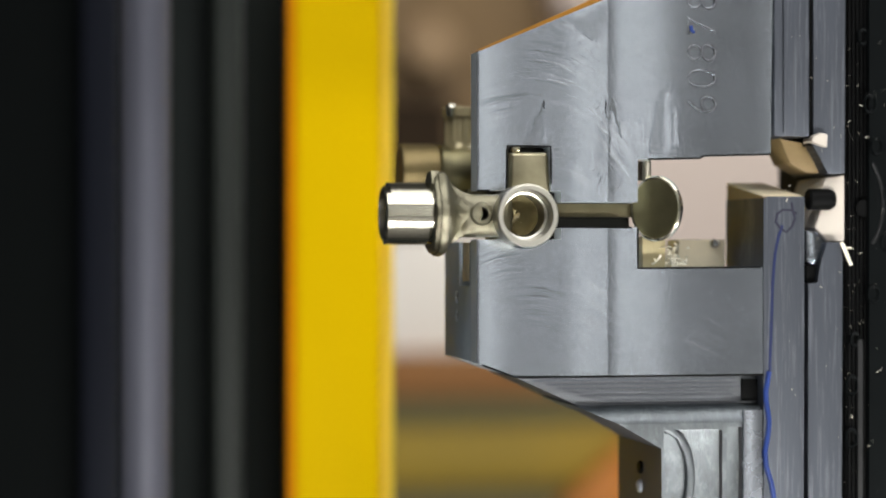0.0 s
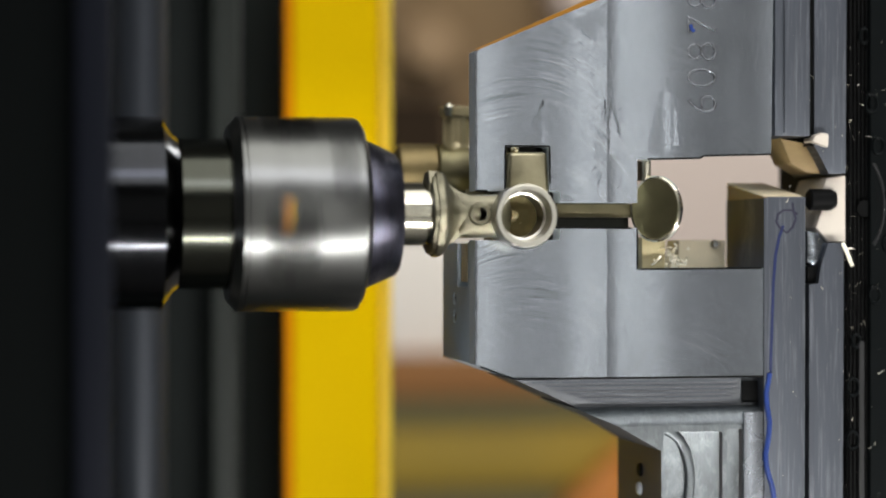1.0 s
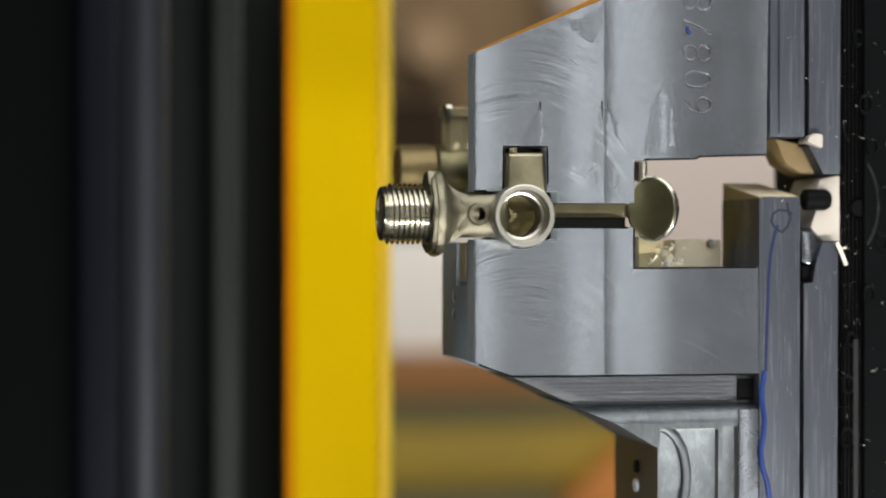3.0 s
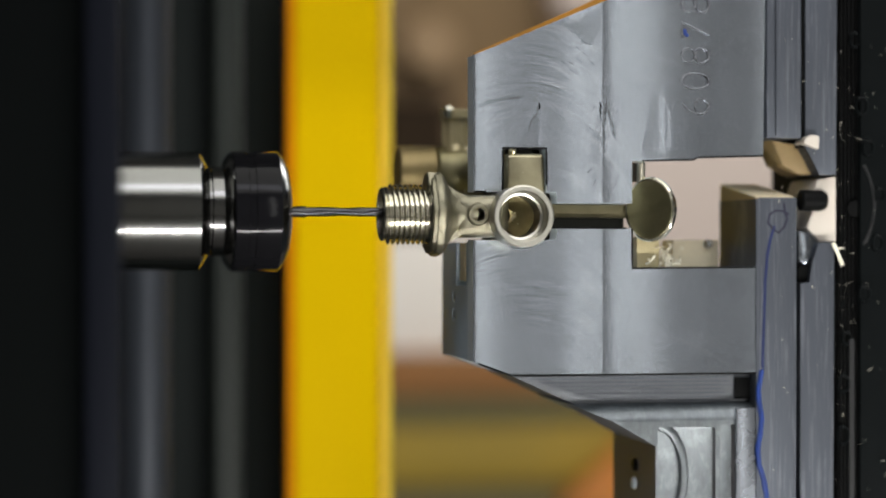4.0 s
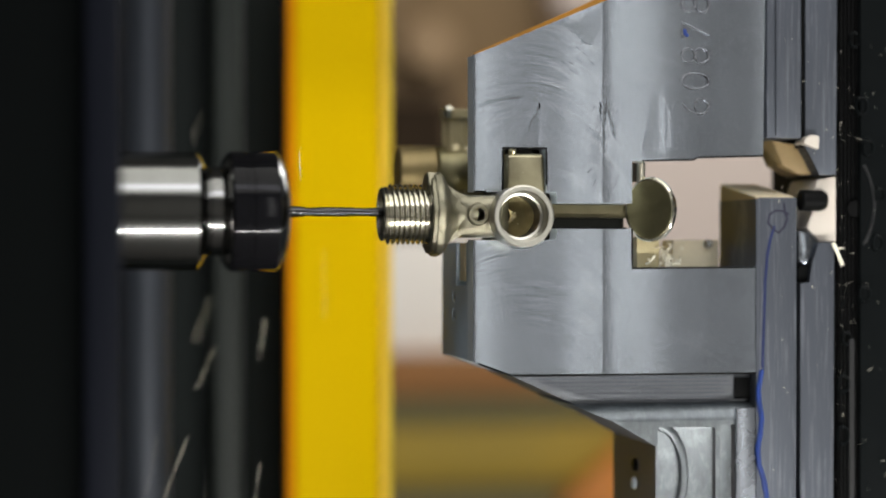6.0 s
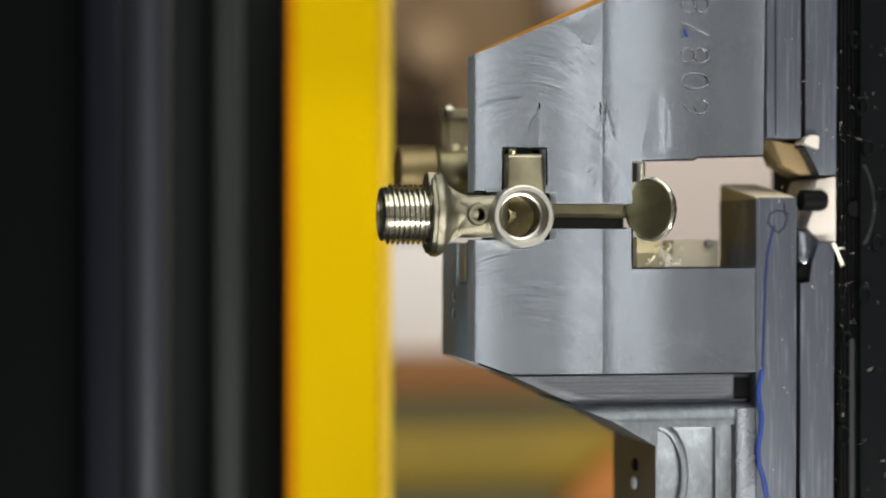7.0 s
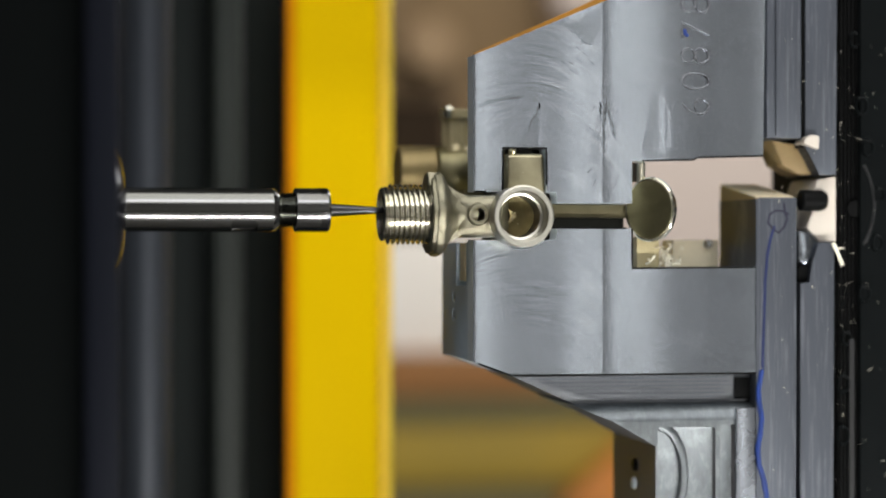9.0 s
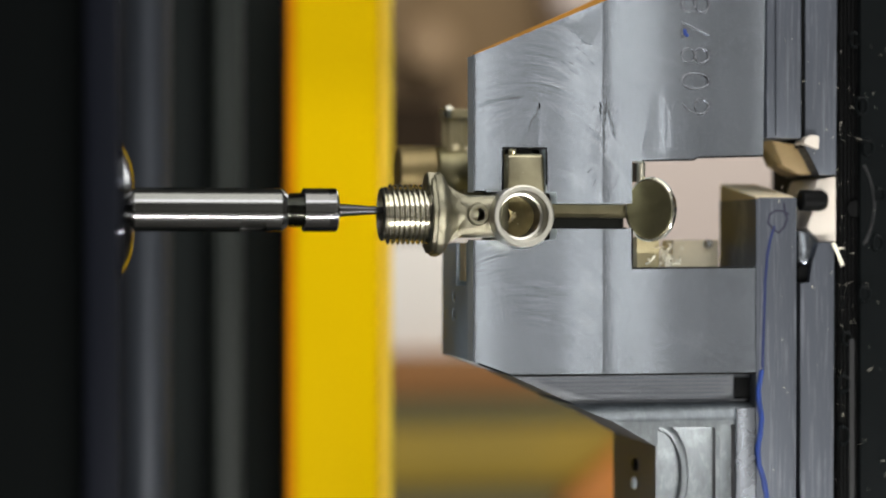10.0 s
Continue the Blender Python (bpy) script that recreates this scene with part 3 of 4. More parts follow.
# First disc is coloured black for a hole's shaded inside, second is a screw.
for yy, zz, mt, lb in ((27, -79.5, BLACK_RUBBER_SHADE, "black disc for a hole's dark inside"), (28, -86.3, JAW_EDGE, "bright screw head in the side")):
    part("side_disc", lathe([(-1.2, 0.3), (-1.2, 2.0), (-0.6, 2.4), (3, 2.4), (3, 0.3)], (77.78, yy, zz), "X", 20), mt, carrier, lb)
part("foot", box(77.78, 115.49, 2, 58, ZF, -113.48 - 0.02, 0.5), CARRIER, carrier)

# ---- plates beside the jaw ----
marked = thing("marked_plate", (122.91, 20, ZF), "blue-grey steel plate with blue and dark marker lines", "plate")
part("plate", prism([(116.5, ZF), (128.92, ZF), (130.42, -52.88), (130.64, 18.58), (116.29, 18.52), (116.5, -52.7)], 1.0, 42, 0.4), PLATE, marked)
part("side_lip", box(114.93, 116.64 - 0.05, 0.4, 42, ZF, 18.1, 0.3), PLATE, marked, "bright narrow lip")
part("ink_line", tube([(122.18, 0.95, 8.36), (120.69, 0.95, 4.28), (119.4, 0.95, -1.83), (118.54, 0.95, -12.03), (118.12, 0.95, -24.25), (117.69, 0.95, -36.48), (117.48, 0.95, -44.63)], 0.55, 8, 0.2), INK_BLUE, marked, "thin blue marker line")
part("ink_stroke", tube([(117.03, 0.3, -43.57), (115.75, 0.3, -50.68), (115.96, 0.3, -54.75), (117.03, 0.3, -60.87), (116.61, 0.3, -65.96), (115.54, 0.3, -72.04), (115.96, 0.3, -77.55), (117.96, 0.5, -83.31), (119.03, 0.5, -89.85), (119.24, 0.5, -95.56)], 0.95, 8, 0.6), INK_STROKE, marked, "thick uneven blue marker stroke")
part("ink_dab", tube([(87.73, -0.5, 78.54), (88.15, -0.5, 76.94), (89.2, -0.5, 76.15)], 0.6, 8, 0.3), INK_STROKE, jaw, "dab of blue marker ink")
loop = [(125.62, 0.95, 16.54), (126.26, 0.95, 12.87), (126.9, 0.95, 10.83), (125.83, 0.95, 7.96), (123.68, 0.95, 5.92), (121.54, 0.95, 7.14), (119.61, 0.95, 9.58), (120.26, 0.95, 12.44), (122.4, 0.95, 13.87), (125.4, 0.95, 13.68), (127.55, 0.95, 12.46)]
part("ink_loop", tube(loop, 0.45, 8, 0.2), INK_DARK, marked, "dark marker loop")
upper = thing("upper_plate", (125.78, 2, 40.08), "blue-grey steel plate above the cut-out", "plate")
part("plate", box(119.56, 132.67, 2, 40, 40.08, 108.57, 0.5), PLATE, upper)
part("rib", box(122.78, 123.64, 1.2, 2.1, 41.1, 108.57, 0.3), PLATE, upper)
outer = thing("outer_plate", (140.35, 4, 26.95), "grey steel rail plate with a black joint beside it", "plate")
part("plate", prism([(134.93, 109.09), (147.31, 109.42), (146.87, 26.99), (140.35, 26.95), (137.75, 32.07), (134.93, 36.78)], 4, 40, 0.4), PLATE, outer)
part("joint_strip", box(133.79 + 0.05, 135.31 - 0.05, 5, 40, 36.82, 109.21), BLACK_RUBBER_SHADE, outer, "black joint")
lower_outer = thing("outer_plate", (139.27, 20, ZF), "grey steel rail plate below the clamp pad", "plate")
part("plate", prism([(132.56, ZF), (144.26, ZF), (146.22, 2.27), (140.13, 2.26), (137.32, -5.96), (136.45, -12.13), (132.99, -12.53)], 4, 40, 0.4), PLATE, lower_outer)
side = thing("side_housing", (167.68, 40, ZF), "oily black machine housing flecked with brass chips", "housing")
part("front_plate", box(159.27, 212.54, 12, 90, ZF, 330, 1), BLACK_PLATE, side)
part("seal_strip", box(151.57, 160.44, 16, 88, ZF, 330, 2), BLACK_RUBBER_SHADE, side, "black rubber seal strip")
for k in range(5):
    part("seal_rib", box(152.51 + k * 1.5, 152.51 + k * 1.5 + 0.8, 14.6, 16.2, ZF, 330, 0.25), BLACK_RUBBER_SHADE, side)
part("housing_hole", lathe([(0, 3.4), (0, 3.0), (4, 2.8), (4, 0.3)], (158.0, 13.6, 14.81), "Y", 28), BLACK_RUBBER_SHADE, side, "round blind hole")
LIP = surface("worn_dark_lip", (0.0075, 0.008, 0.0085), 0.5, 0.0, 0.45, 120, 700, 0.4)
part("seal_lip", box(155.63, 157.84, 13.4, 16.4, ZF, -33.23, 0.6), LIP, side, "grey worn lip of the seal")
for hx_, hz_, hr_ in ((159.6, 52.8, 2.6), (162.2, 37.4, 2.4), (166.7, 20.1, 2.2), (166.0, 2.3, 2.4), (160.9, -16.5, 2.4), (154.7, -33.1, 2.0), (153.6, -49.8, 2.6), (153.4, -69.0, 2.6), (157.8, 77.4, 2.2)):
    rim_ob = part("hole_rim", lathe([(0.3, hr_ - 0.9), (-0.5, hr_ - 0.8), (-0.8, hr_ - 0.3), (-0.5, hr_), (0.3, hr_)], (hx_, 12.0 if hx_ > 159.3 else 14.3, hz_), "Y", 24, True), BLACK_PLATE, side, "worn rim of an oily hole")
    for v in rim_ob.data.vertices:
        v.co.z = (v.co.z - hz_ * MM - 0.45) * 1.5 + hz_ * MM + 0.45
bx, bz = 137.21, 16.4
for rr, tr in ((27.6, 0.55), (25.2, 0.3)):
    rim_pts = [(bx + rr * math.cos(a), 12.0 if rr > 26 else 12.2, bz + rr * math.sin(a)) for a in [radians(-56 + 4 * k) for k in range(29)] if bx + rr * math.cos(a) > 159.71]
    part("boss_rim", tube(rim_pts, tr, 8), LIP if rr > 26 else BLACK_RUBBER_SHADE, side, "curved rim of a round boss")

# ---- clamp pad and brass blocks in the cut-out ----
pad = thing("clamp_pad", (140.79, 8, 2.27), "pale clamp pad on a black pin with brown side", "clamp pad")
pad_ob = part("pad", prism([(148.44, 26.72), (148.44, 2.69), (141.88, 2.69), (137.09, 7.64), (139.27, 14.26), (139.27, 20.88), (141.01, 25.43)], 8, 36, 0.8), PALE, pad)
part("pin", lathe([(134.17, 0.3), (134.17, 3.3), (134.82, 3.9), (142.42, 3.9), (144.17, 3.0), (144.38, 0.3)], (0, 8, 17.78), "X", 32), BLACK_RUBBER_SHADE, pad, "black rubber pin")
part("wedge", prism([(125.07, 39.96), (139.03, 37.18), (141.66, 29.31), (140.35, 27.22), (135.1, 27.6), (129.21, 30.88)], 12, 30, 0.6), BLOCK, pad, "brown brass wedge")
# The wedge's white highlight is built as this pale piece.
part("wedge_highlight", prism([(133.98, 40.31), (136.59, 41.57), (139.43, 40.98), (139.21, 36.01), (133.11, 38.23)], 1.0, 11, 0.8), PALE, pad, "white piece for the wedge's highlight")
part("shoe", prism([(132.87, 6.79), (137.2, 5.98), (141.12, 2.27), (138.07, -4.33), (135.47, -5.97), (132.87, -4.32)], 6, 24, 1.0), JAW, pad, "curved steel shoe")
part("shoe_foot", box(133.46, 137.8, 7, 22, -12.17, -5.98, 0.4), BLACK_RUBBER_SHADE, pad, "black shoe foot")
block = thing("brass_block", (121.63, 6, -6.57), "worn brass stop block beside the marked plate", "stop block")
lift = 24.43 - 18.74
for nm, bb, mt in (("body", box(115.21, 116.5, 1.2, 42, -6.72, 18.33, 0.3), BLOCK),
                   ("cap", box(115.0, 129.58, 1.6, 42, 18.33 + 0.05, 18.95, 0.25), REST)):
    for v in bb.verts:
        if v.co.z > OZ + (8.35) * MM:
            v.co.z += lift * MM * (v.co.y / MM - 1.2) / 40.8
    part(nm, bb, mt, block, "" if nm == "body" else "paler top strip")
rest = thing("rest_block", (101.47, 30, -6.53), "small pale brass rest block with chips", "block")
part("body", box(92.71, 110.7, 30, 45, -7.48, 3.37, 0.8), REST, rest)
part("button", lathe([(-1.0, 0.3), (-1.0, 1.2), (0.6, 1.6), (1.5, 1.6), (1.5, 0.3)], (106.41, 29, 1.89), "Y", 20), STEEL, rest, "small round button")

# ---- brass valve body in the jaw ----
AX = 12.11
valve = thing("brass_valve_body", (29.29, 3, 3.2), "cast brass valve body with turned thread and open port", "valve fitting")
r_root, r_crest = 9.09, 10.58
tube_out = [(-21.8, 7.89), (-21.8, 8.88), (-21.3, 9.47), (-20.4, r_root - 0.05), (-4.87, r_root - 0.05), (-4.87, 7.93), (-4.87, 7.53)]
tube_ob = part("tube", lathe([(-0.73, 7.3)] + tube_out[:1] + tube_out[1:6], (0, 3, AX), "X", 64, True), BRASS, valve)
part("thread", helix(-21.4, 1.80, 8.8, r_root, r_crest, (0, 3, AX)), BRASS, tube_ob, "turned brass screw thread", 20)
part("shoulder", lathe([(-5.88, 7.53), (-5.88, 9.91), (-4.67, 10.7), (-3.05, 10.7), (-3.05, 7.53)], (0, 3, AX), "X", 48, True), BRASS, valve)


def ragged(bm, amount, scale, seed):
    for v in bm.verts:
        n = noise.noise_vector(v.co * scale + Vector((seed, 0, 0)))
        v.co += n * amount * MM
    return bm


flange = lathe([(-4.87, 5.95), (-4.87, 11.1), (-5.07, 11.3), (-5.27, 13.08), (-4.87, 13.87), (-3.66, 14.08), (-3.46, 14.67), (-1.84, 15.07), (-1.03, 14.67), (-0.02, 13.49), (1.19, 11.31), (2.81, 9.33), (5.44, 7.94), (8.89, 6.95), (11.94, 6.55), (11.94, 1.99)], (0, 3, AX), "X", 96)
for v in flange.verts:
    a = math.atan2(v.co.z - w((0, 0, AX)).z, v.co.y - 0.003)
    k = 1 + 0.03 * math.cos(6 * a + 0.4)
    v.co.y, v.co.z = 0.003 + (v.co.y - 0.003) * k, w((0, 0, AX)).z + (v.co.z - w((0, 0, AX)).z) * k
part("flange", ragged(ragged(flange, 0.3, 320, 3), 0.22, 1100, 4), CAST, valve, "rough cast brass flange", 40)
neck = box(3.82, 23.15, -4.5, 11, 3.97, 18.84, 3.6)
eye = lathe([(-14, 2.3), (20, 2.3)], (11.68, 0, 12.03), "Y", 32)
neck_ob = part("neck", carve(neck, [eye]), CAST, valve, "cast brass neck with a cross hole", 60)
part("eye_boss", lathe([(-5.4, 2.35), (-5.4, 3.4), (-4.9, 3.9), (-4, 4.2), (-4, 2.35)], (11.68, 0, 12.03), "Y", 40, True), CAST, neck_ob)
part("eye_floor", lathe([(4, 2.4), (4.4, 2.4)], (11.68, 0, 12.03), "Y", 24), BORE, neck_ob)
# the casting flares from the neck to the flange above and below
flare = prism([(-1.5, 24.6), (1.5, 22.3), (5.0, 19.6), (10.0, 18.2), (18.0, 18.0), (18.0, 6.0), (10.0, 5.8), (5.0, 4.4), (1.5, 1.7), (-1.5, -0.6)], -3.2, 9.0, 1.1)
part("flare", carve(ragged(ragged(flare, 0.35, 260, 8), 0.18, 900, 3), [lathe([(-14, 2.3), (20, 2.3)], (11.68, 0, 12.03), "Y", 32)]), CAST, valve, "rough flared web of the casting", 60)
lug = lathe([(-6.4, 0.3), (-6.4, 4.2), (-5.6, 5.2), (-2.0, 5.0), (-0.6, 3.6), (-0.4, 0.3)], (0, 0, 22.2), "X", 6)
part("casting_lug", ragged(lug, 0.4, 500, 12), CAST, valve, "angular rough casting lug on the flange", 30)
px, pz = 25.73, 11.33
ro = 10.94
port = [(8, ro - 0.6), (-12.0, ro - 0.5), (-13.4, ro - 0.1), (-14.2, ro - 0.25), (-14.5, ro - 0.7), (-14.45, ro - 2.0), (-14.1, ro - 2.35), (-11.9, ro - 2.5), (-11.7, ro - 2.75), (-8.4, ro - 2.85), (-8.1, ro - 3.6), (8, ro - 3.7)]
port_ob = part("port", lathe(port, (px, 0, pz), "Y", 72, True), PORT, valve, "bright turned port ring")
part("port_floor", ragged(lathe([(4.0, 0.2), (3.7, 2.5), (3.0, 5.0), (1.5, ro - 3.65), (5.5, ro - 3.65), (5.5, 0.2)], (px, 0, pz), "Y", 40), 0.3, 300, 5), BORE, port_ob, "dark brass inside of the port")
for k in range(16):
    a = k * 2.4
    part("bore_chip", tube([(px - 2.5 + 2.2 * math.cos(a), 2.6 + 0.3 * (k % 3), pz + 0.2 + 2.6 * math.sin(a)), (px - 2.5 + 1.2 * math.cos(a + 0.8), 1.6, pz + 0.6 + 2.4 * math.sin(a + 0.7)), (px - 1.5 + 2.4 * math.cos(a + 1.7), 2.4, pz + 2.0 * math.sin(a + 1.9))], 0.34, 6), CHIP, port_ob)
stub = prism([(23.11, 33.64), (36.41, 33.75), (37.23, 19.18), (22.29, 19.1)], 1.0, 16, 1.3)
stub_ob = part("stub", ragged(stub, 0.2, 200, 9), surface("smooth_cast_brass", (0.40, 0.365, 0.24), 0.34, 1.0, 0.35, 120, 1500, 0.3), valve, "cast brass side stub", 60)
part("stub_pip", lathe([(-0.4, 0.2), (-0.2, 0.8), (0.8, 1.3), (3, 1.3), (3, 0.2)], (25.56, 1.5, 34.46), "Y", 20), CHIP, stub_ob, "bright metal pip")
stem = box(36.97, 71.95, 6, 14, 11.09, 15.94, 0.5)
part("stem", stem, STEM, valve, "dull brass stem")
disc = lathe([(0.1, 0.2), (0, 2), (0.05, 4), (0, 6), (0.05, 8), (0, 10.2), (0.5, 11.1), (1.0, 11.3), (2.6, 11.3), (3.2, 10.9), (3.2, 0.2)], (0, 0, 0), "Y", 64)
place = Matrix.Translation(w((74.59, -1, 14.08))) @ Matrix.Rotation(radians(-40), 4, "Z") @ Matrix.Diagonal((0.83, 1, 1, 1)) @ Matrix.Translation(-w((0, 0, 0)))
bmesh.ops.transform(disc, matrix=place, verts=disc.verts)
disc_ob = part("disc", ragged(disc, 0.12, 300, 2), CAST_DULL, valve, "round brass disc with bright rim", 30)
# Rim gets brighter brass than the disc: edge light put into its colour.
rim = lathe([(-0.1, 10.5), (-0.2, 11.0), (0.3, 11.55), (2.2, 11.6), (2.8, 11.1), (2.8, 10.5)], (0, 0, 0), "Y", 64, True)
bmesh.ops.transform(rim, matrix=place, verts=rim.verts)
part("disc_rim", ragged(rim, 0.15, 400, 6), BRASS, disc_ob, "disc rim in brighter brass for the light on it", 30)
part("tail", ragged(box(71.98, 80.6, 6, 16, -6.72, 4.27, 0.8), 0.3, 300, 4), GOLD, valve, "brass tail below the disc")
part("tail_top", ragged(box(71.4, 74.2, 2, 12, 24.0, 31.2, 0.6), 0.2, 300, 5), BRASS, valve)

# ---- second valve body clamped behind ----
other = thing("brass_valve_body", (14.93, 70, 21.87), "dull brass valve body clamped behind the jaw", "valve fitting")
oy = 70
part("barrel", lathe([(-4.6, 0.3), (-4.6, 8.2), (-4.0, 9.6), (-2.4, 10.0), (9.6, 10.0), (10.4, 8.6), (12.0, 8.4)], (0, oy, 29.4), "X", 48), surface("browned_brass", (0.26, 0.20, 0.09), 0.45, 0.7, 0.35, 110, 900, 0.4, depth=0.0004), other, "dull gold barrel with a flat end")
hub = lathe([(9.0, 0.3), (9.0, 8.6), (11.0, 10.4), (15.0, 9.8), (19.0, 10.6), (26.0, 9.0), (26.0, 0.3)], (0, oy, 29.0), "X", 40)
part("hub", ragged(hub, 0.5, 300, 15), CAST_DULL, other, "rough cast hub", 50)
stub2 = part("stub", lathe([(36.0, 0.3), (36.0, 6.4), (40.0, 5.0), (49.6, 4.9), (50.0, 6.2), (52.9, 6.2), (53.4, 5.6), (53.4, 3.6), (49.0, 3.5), (49.0, 0.3)], (18.6, oy, 0), "Z", 40), GOLD, other, "pale worn brass stub with a rim")
for k in range(8):
    a = k * math.pi / 4 + 0.2
    part("flute", tube([(18.6 + 4.9 * math.cos(a), oy + 4.9 * math.sin(a), 39.5), (18.6 + 5.0 * math.cos(a), oy + 5.0 * math.sin(a), 49.4)], 0.75, 8), GOLD, stub2, "", 60)
part("lug", lathe([(49.56, 0.3), (49.56, 1.4), (53.03, 1.9), (54.2, 1.4), (54.5, 0.3)], (14.4, oy - 5, 0), "Z", 24), BRASS, other, "bright small lug")
part("support", box(17.14, 48.28, oy - 23, oy + 8, 16.5, 22.0, 0.5), CAST_DULL, other)

# ---- loose swarf ----
rnd = random.Random(7)


def curl(scale, rnd):
    """One curled chip about the origin, in millimetres."""
    n, pts = 6, []
    turn, r = rnd.uniform(1.0, 3.6), rnd.uniform(0.4, 0.9) * scale
    for i in range(n):
        a = turn * i / (n - 1)
        pts.append(Vector((r * math.cos(a), rnd.uniform(-0.1, 0.1) * scale, r * math.sin(a) + i * 0.18 * scale)))
    spin = Euler([rnd.uniform(0, 6.28) for _ in range(3)]).to_matrix()
    return [spin @ p for p in pts]


def swarf(name, spots, label, width):
    bm = bmesh.new()
    for (x, y, z), size in spots:
        pts = [p + Vector((x, y, z)) for p in curl(size, rnd)]
        rows = []
        across = Vector((rnd.uniform(-1, 1), -0.5, rnd.uniform(-1, 1))).normalized() * width * size
        for p in pts:
            rows.append([bm.verts.new(w(p)), bm.verts.new(w(p + across)), bm.verts.new(w(p + across * 0.5 + Vector((0, 0.15, 0))))])
        for a, b in zip(rows, rows[1:]):
            for k in range(3):
                bm.faces.new((a[k], a[(k + 1) % 3], b[(k + 1) % 3], b[k]))
    return tagged(part(name, bm, CHIP_FLY), label, "metal chips", kind="stuff")


spots = [((rnd.uniform(78.06, 89.75), rnd.uniform(4, 24), -6.54 + abs(rnd.gauss(0, 2.0)) + 1.2), rnd.uniform(1.2, 2.8)) for _ in range(80)]
spots += [((rnd.uniform(77.29, 87.44), rnd.uniform(2, 7), -6.5 + rnd.uniform(3.0, 4.5)), rnd.uniform(3.0, 4.2)) for _ in range(9)]
swarf("swarf_pile", spots, "heap of curled bright brass chips in the cut-out", 0.3)
spots = []
for _ in range(80):
    x = rnd.choice((rnd.uniform(150.05, 157.98), rnd.uniform(150.05, 171.7)))
    edge = 158.64
    spots.append(((x, 11.4 if x > edge else 14.2, rnd.uniform(-95, 80)), rnd.choice((0.35, 0.5, 0.75, 1.15))))
swarf("swarf_flecks", spots, "scattered brass flecks stuck on the black housing", 0.24)
spots = [((rnd.uniform(116.29, 146.44), 0.6, rnd.uniform(-88, 80)), rnd.choice((0.3, 0.4, 0.6))) for _ in range(34)]
spots += [((rnd.uniform(13.33, 115.22), -0.2, rnd.uniform(-42, 62)), rnd.choice((0.12, 0.16, 0.25))) for _ in range(60)]
swarf("swarf_dust", spots, "fine brass flecks stuck on the steel", 0.45)
swarf("swarf_flecks", [((151.42, 10, -1.87), 2.6), ((126.06, 0.4, -49.59), 0.9), ((122.78, 8, 23.68), 1.1), ((127.47, 9, 22.91), 0.7), ((133.48, 3, 60.51), 1.0)], "larger brass chips lying on the plates", 0.4)

tagged(part("brass_shaving", tube([(145.18, 3, 2.26), (146.26, 3, 0.21), (147.35, 3, -2.26), (148.87, 3, -5.97)], 0.75, 6, 0.4), CHIP_FLY), "long pale brass shaving lying on the rail plate", "metal chip")

# ---- the three tools, each built about its own axis with the nose at its origin ----


def tool(name, label, category):
    ob = new(name)
    ob.empty_display_size = 0.01
    return tagged(ob, label, category)


def turned(name, profile, x0, material, parent, label="", seg=72, closed=False, cut=None):
    bm = lathe([(a - x0, r) for a, r in profile], (0, 0, ZF), "X", seg, closed)
    me = carve(bm, cut) if cut else bm
    return part(name, me, material, parent, label, 30)


def radial(x, r, angle, deep, outward):
    """A round cutter that runs radially out at that angle from the camera's side upwards."""
    c = lathe([(deep, r), (outward, r)], (0, 0, 0), "Y", 32)
    m = Matrix.Translation(w((x, 0, ZF))) @ Matrix.Rotation(radians(angle), 4, "X") @ Matrix.Rotation(radians(180), 4, "X") @ Matrix.Translation(-w((0, 0, 0)))
    bmesh.ops.transform(c, matrix=m, verts=c.verts)
    return c


NO = -21.2
chaser = tool("thread_chaser", "large polished steel thread-cutting head with round holes", "cutting tool")
B = 32.9
hx = -56.43 - NO - 3.7
body_cut = [radial(hx, 9.6, a, -60, 60) for a in (-57, 33)]
body_cut += [radial(-38.99 - NO - 3.9, 5.2, -15, 24, 60)]
body_ob = turned("body", [(-79.24, 23), (-79.24, B - 3.4), (-76.2, B), (-75.23, B), (-75.04, B - 0.7), (-74.66, B - 0.7), (-74.47, B), (-36.9, B), (-35.6, B - 0.6), (-34.4, B - 2.4), (-33.6, B - 5), (-33.2, B - 8.5), (-33.2, 15.0), (-36.07, 15.0), (-36.07, 23)], NO, CHASER, chaser, "", 96, True, body_cut)
turned("nose", [(-33.6, 12.2), (-33.0, 25.4), (-31.6, 25.0), (-22.4, 20.9), (-21.7, 20.2), (-21.2, 13.58), (-21.2, 12.2)], NO, NOSE, chaser, "dark blued chaser nose", 72, True)
turned("neck", [(-95.4, 14), (-95.4, 25.33), (-74.47, 25.46), (-74.47, 14)], NO, NECK, chaser, "glossy dark neck", 72, True)
turned("collar", [(-121.84, 6), (-121.84, 31.2), (-121.28, 32.33), (-101.2, 32.52), (-98.0, 27.03), (-96.4, 25.89), (-95.4, 24.76), (-95.4, 6)], NO, DARK_COLLAR, chaser, "dark glossy collar with bright chamfer")
turned("shank", [(-176.96, 4), (-176.96, 24), (-121.65, 24), (-121.65, 4)], NO, DARK_COLLAR, chaser)
# Hole walls take the same dark colour in place of the shade inside.
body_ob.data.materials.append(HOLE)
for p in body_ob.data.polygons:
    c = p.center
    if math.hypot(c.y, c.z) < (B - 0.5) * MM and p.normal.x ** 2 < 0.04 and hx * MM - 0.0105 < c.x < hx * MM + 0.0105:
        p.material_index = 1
screw_x = -38.99 - NO - 3.9
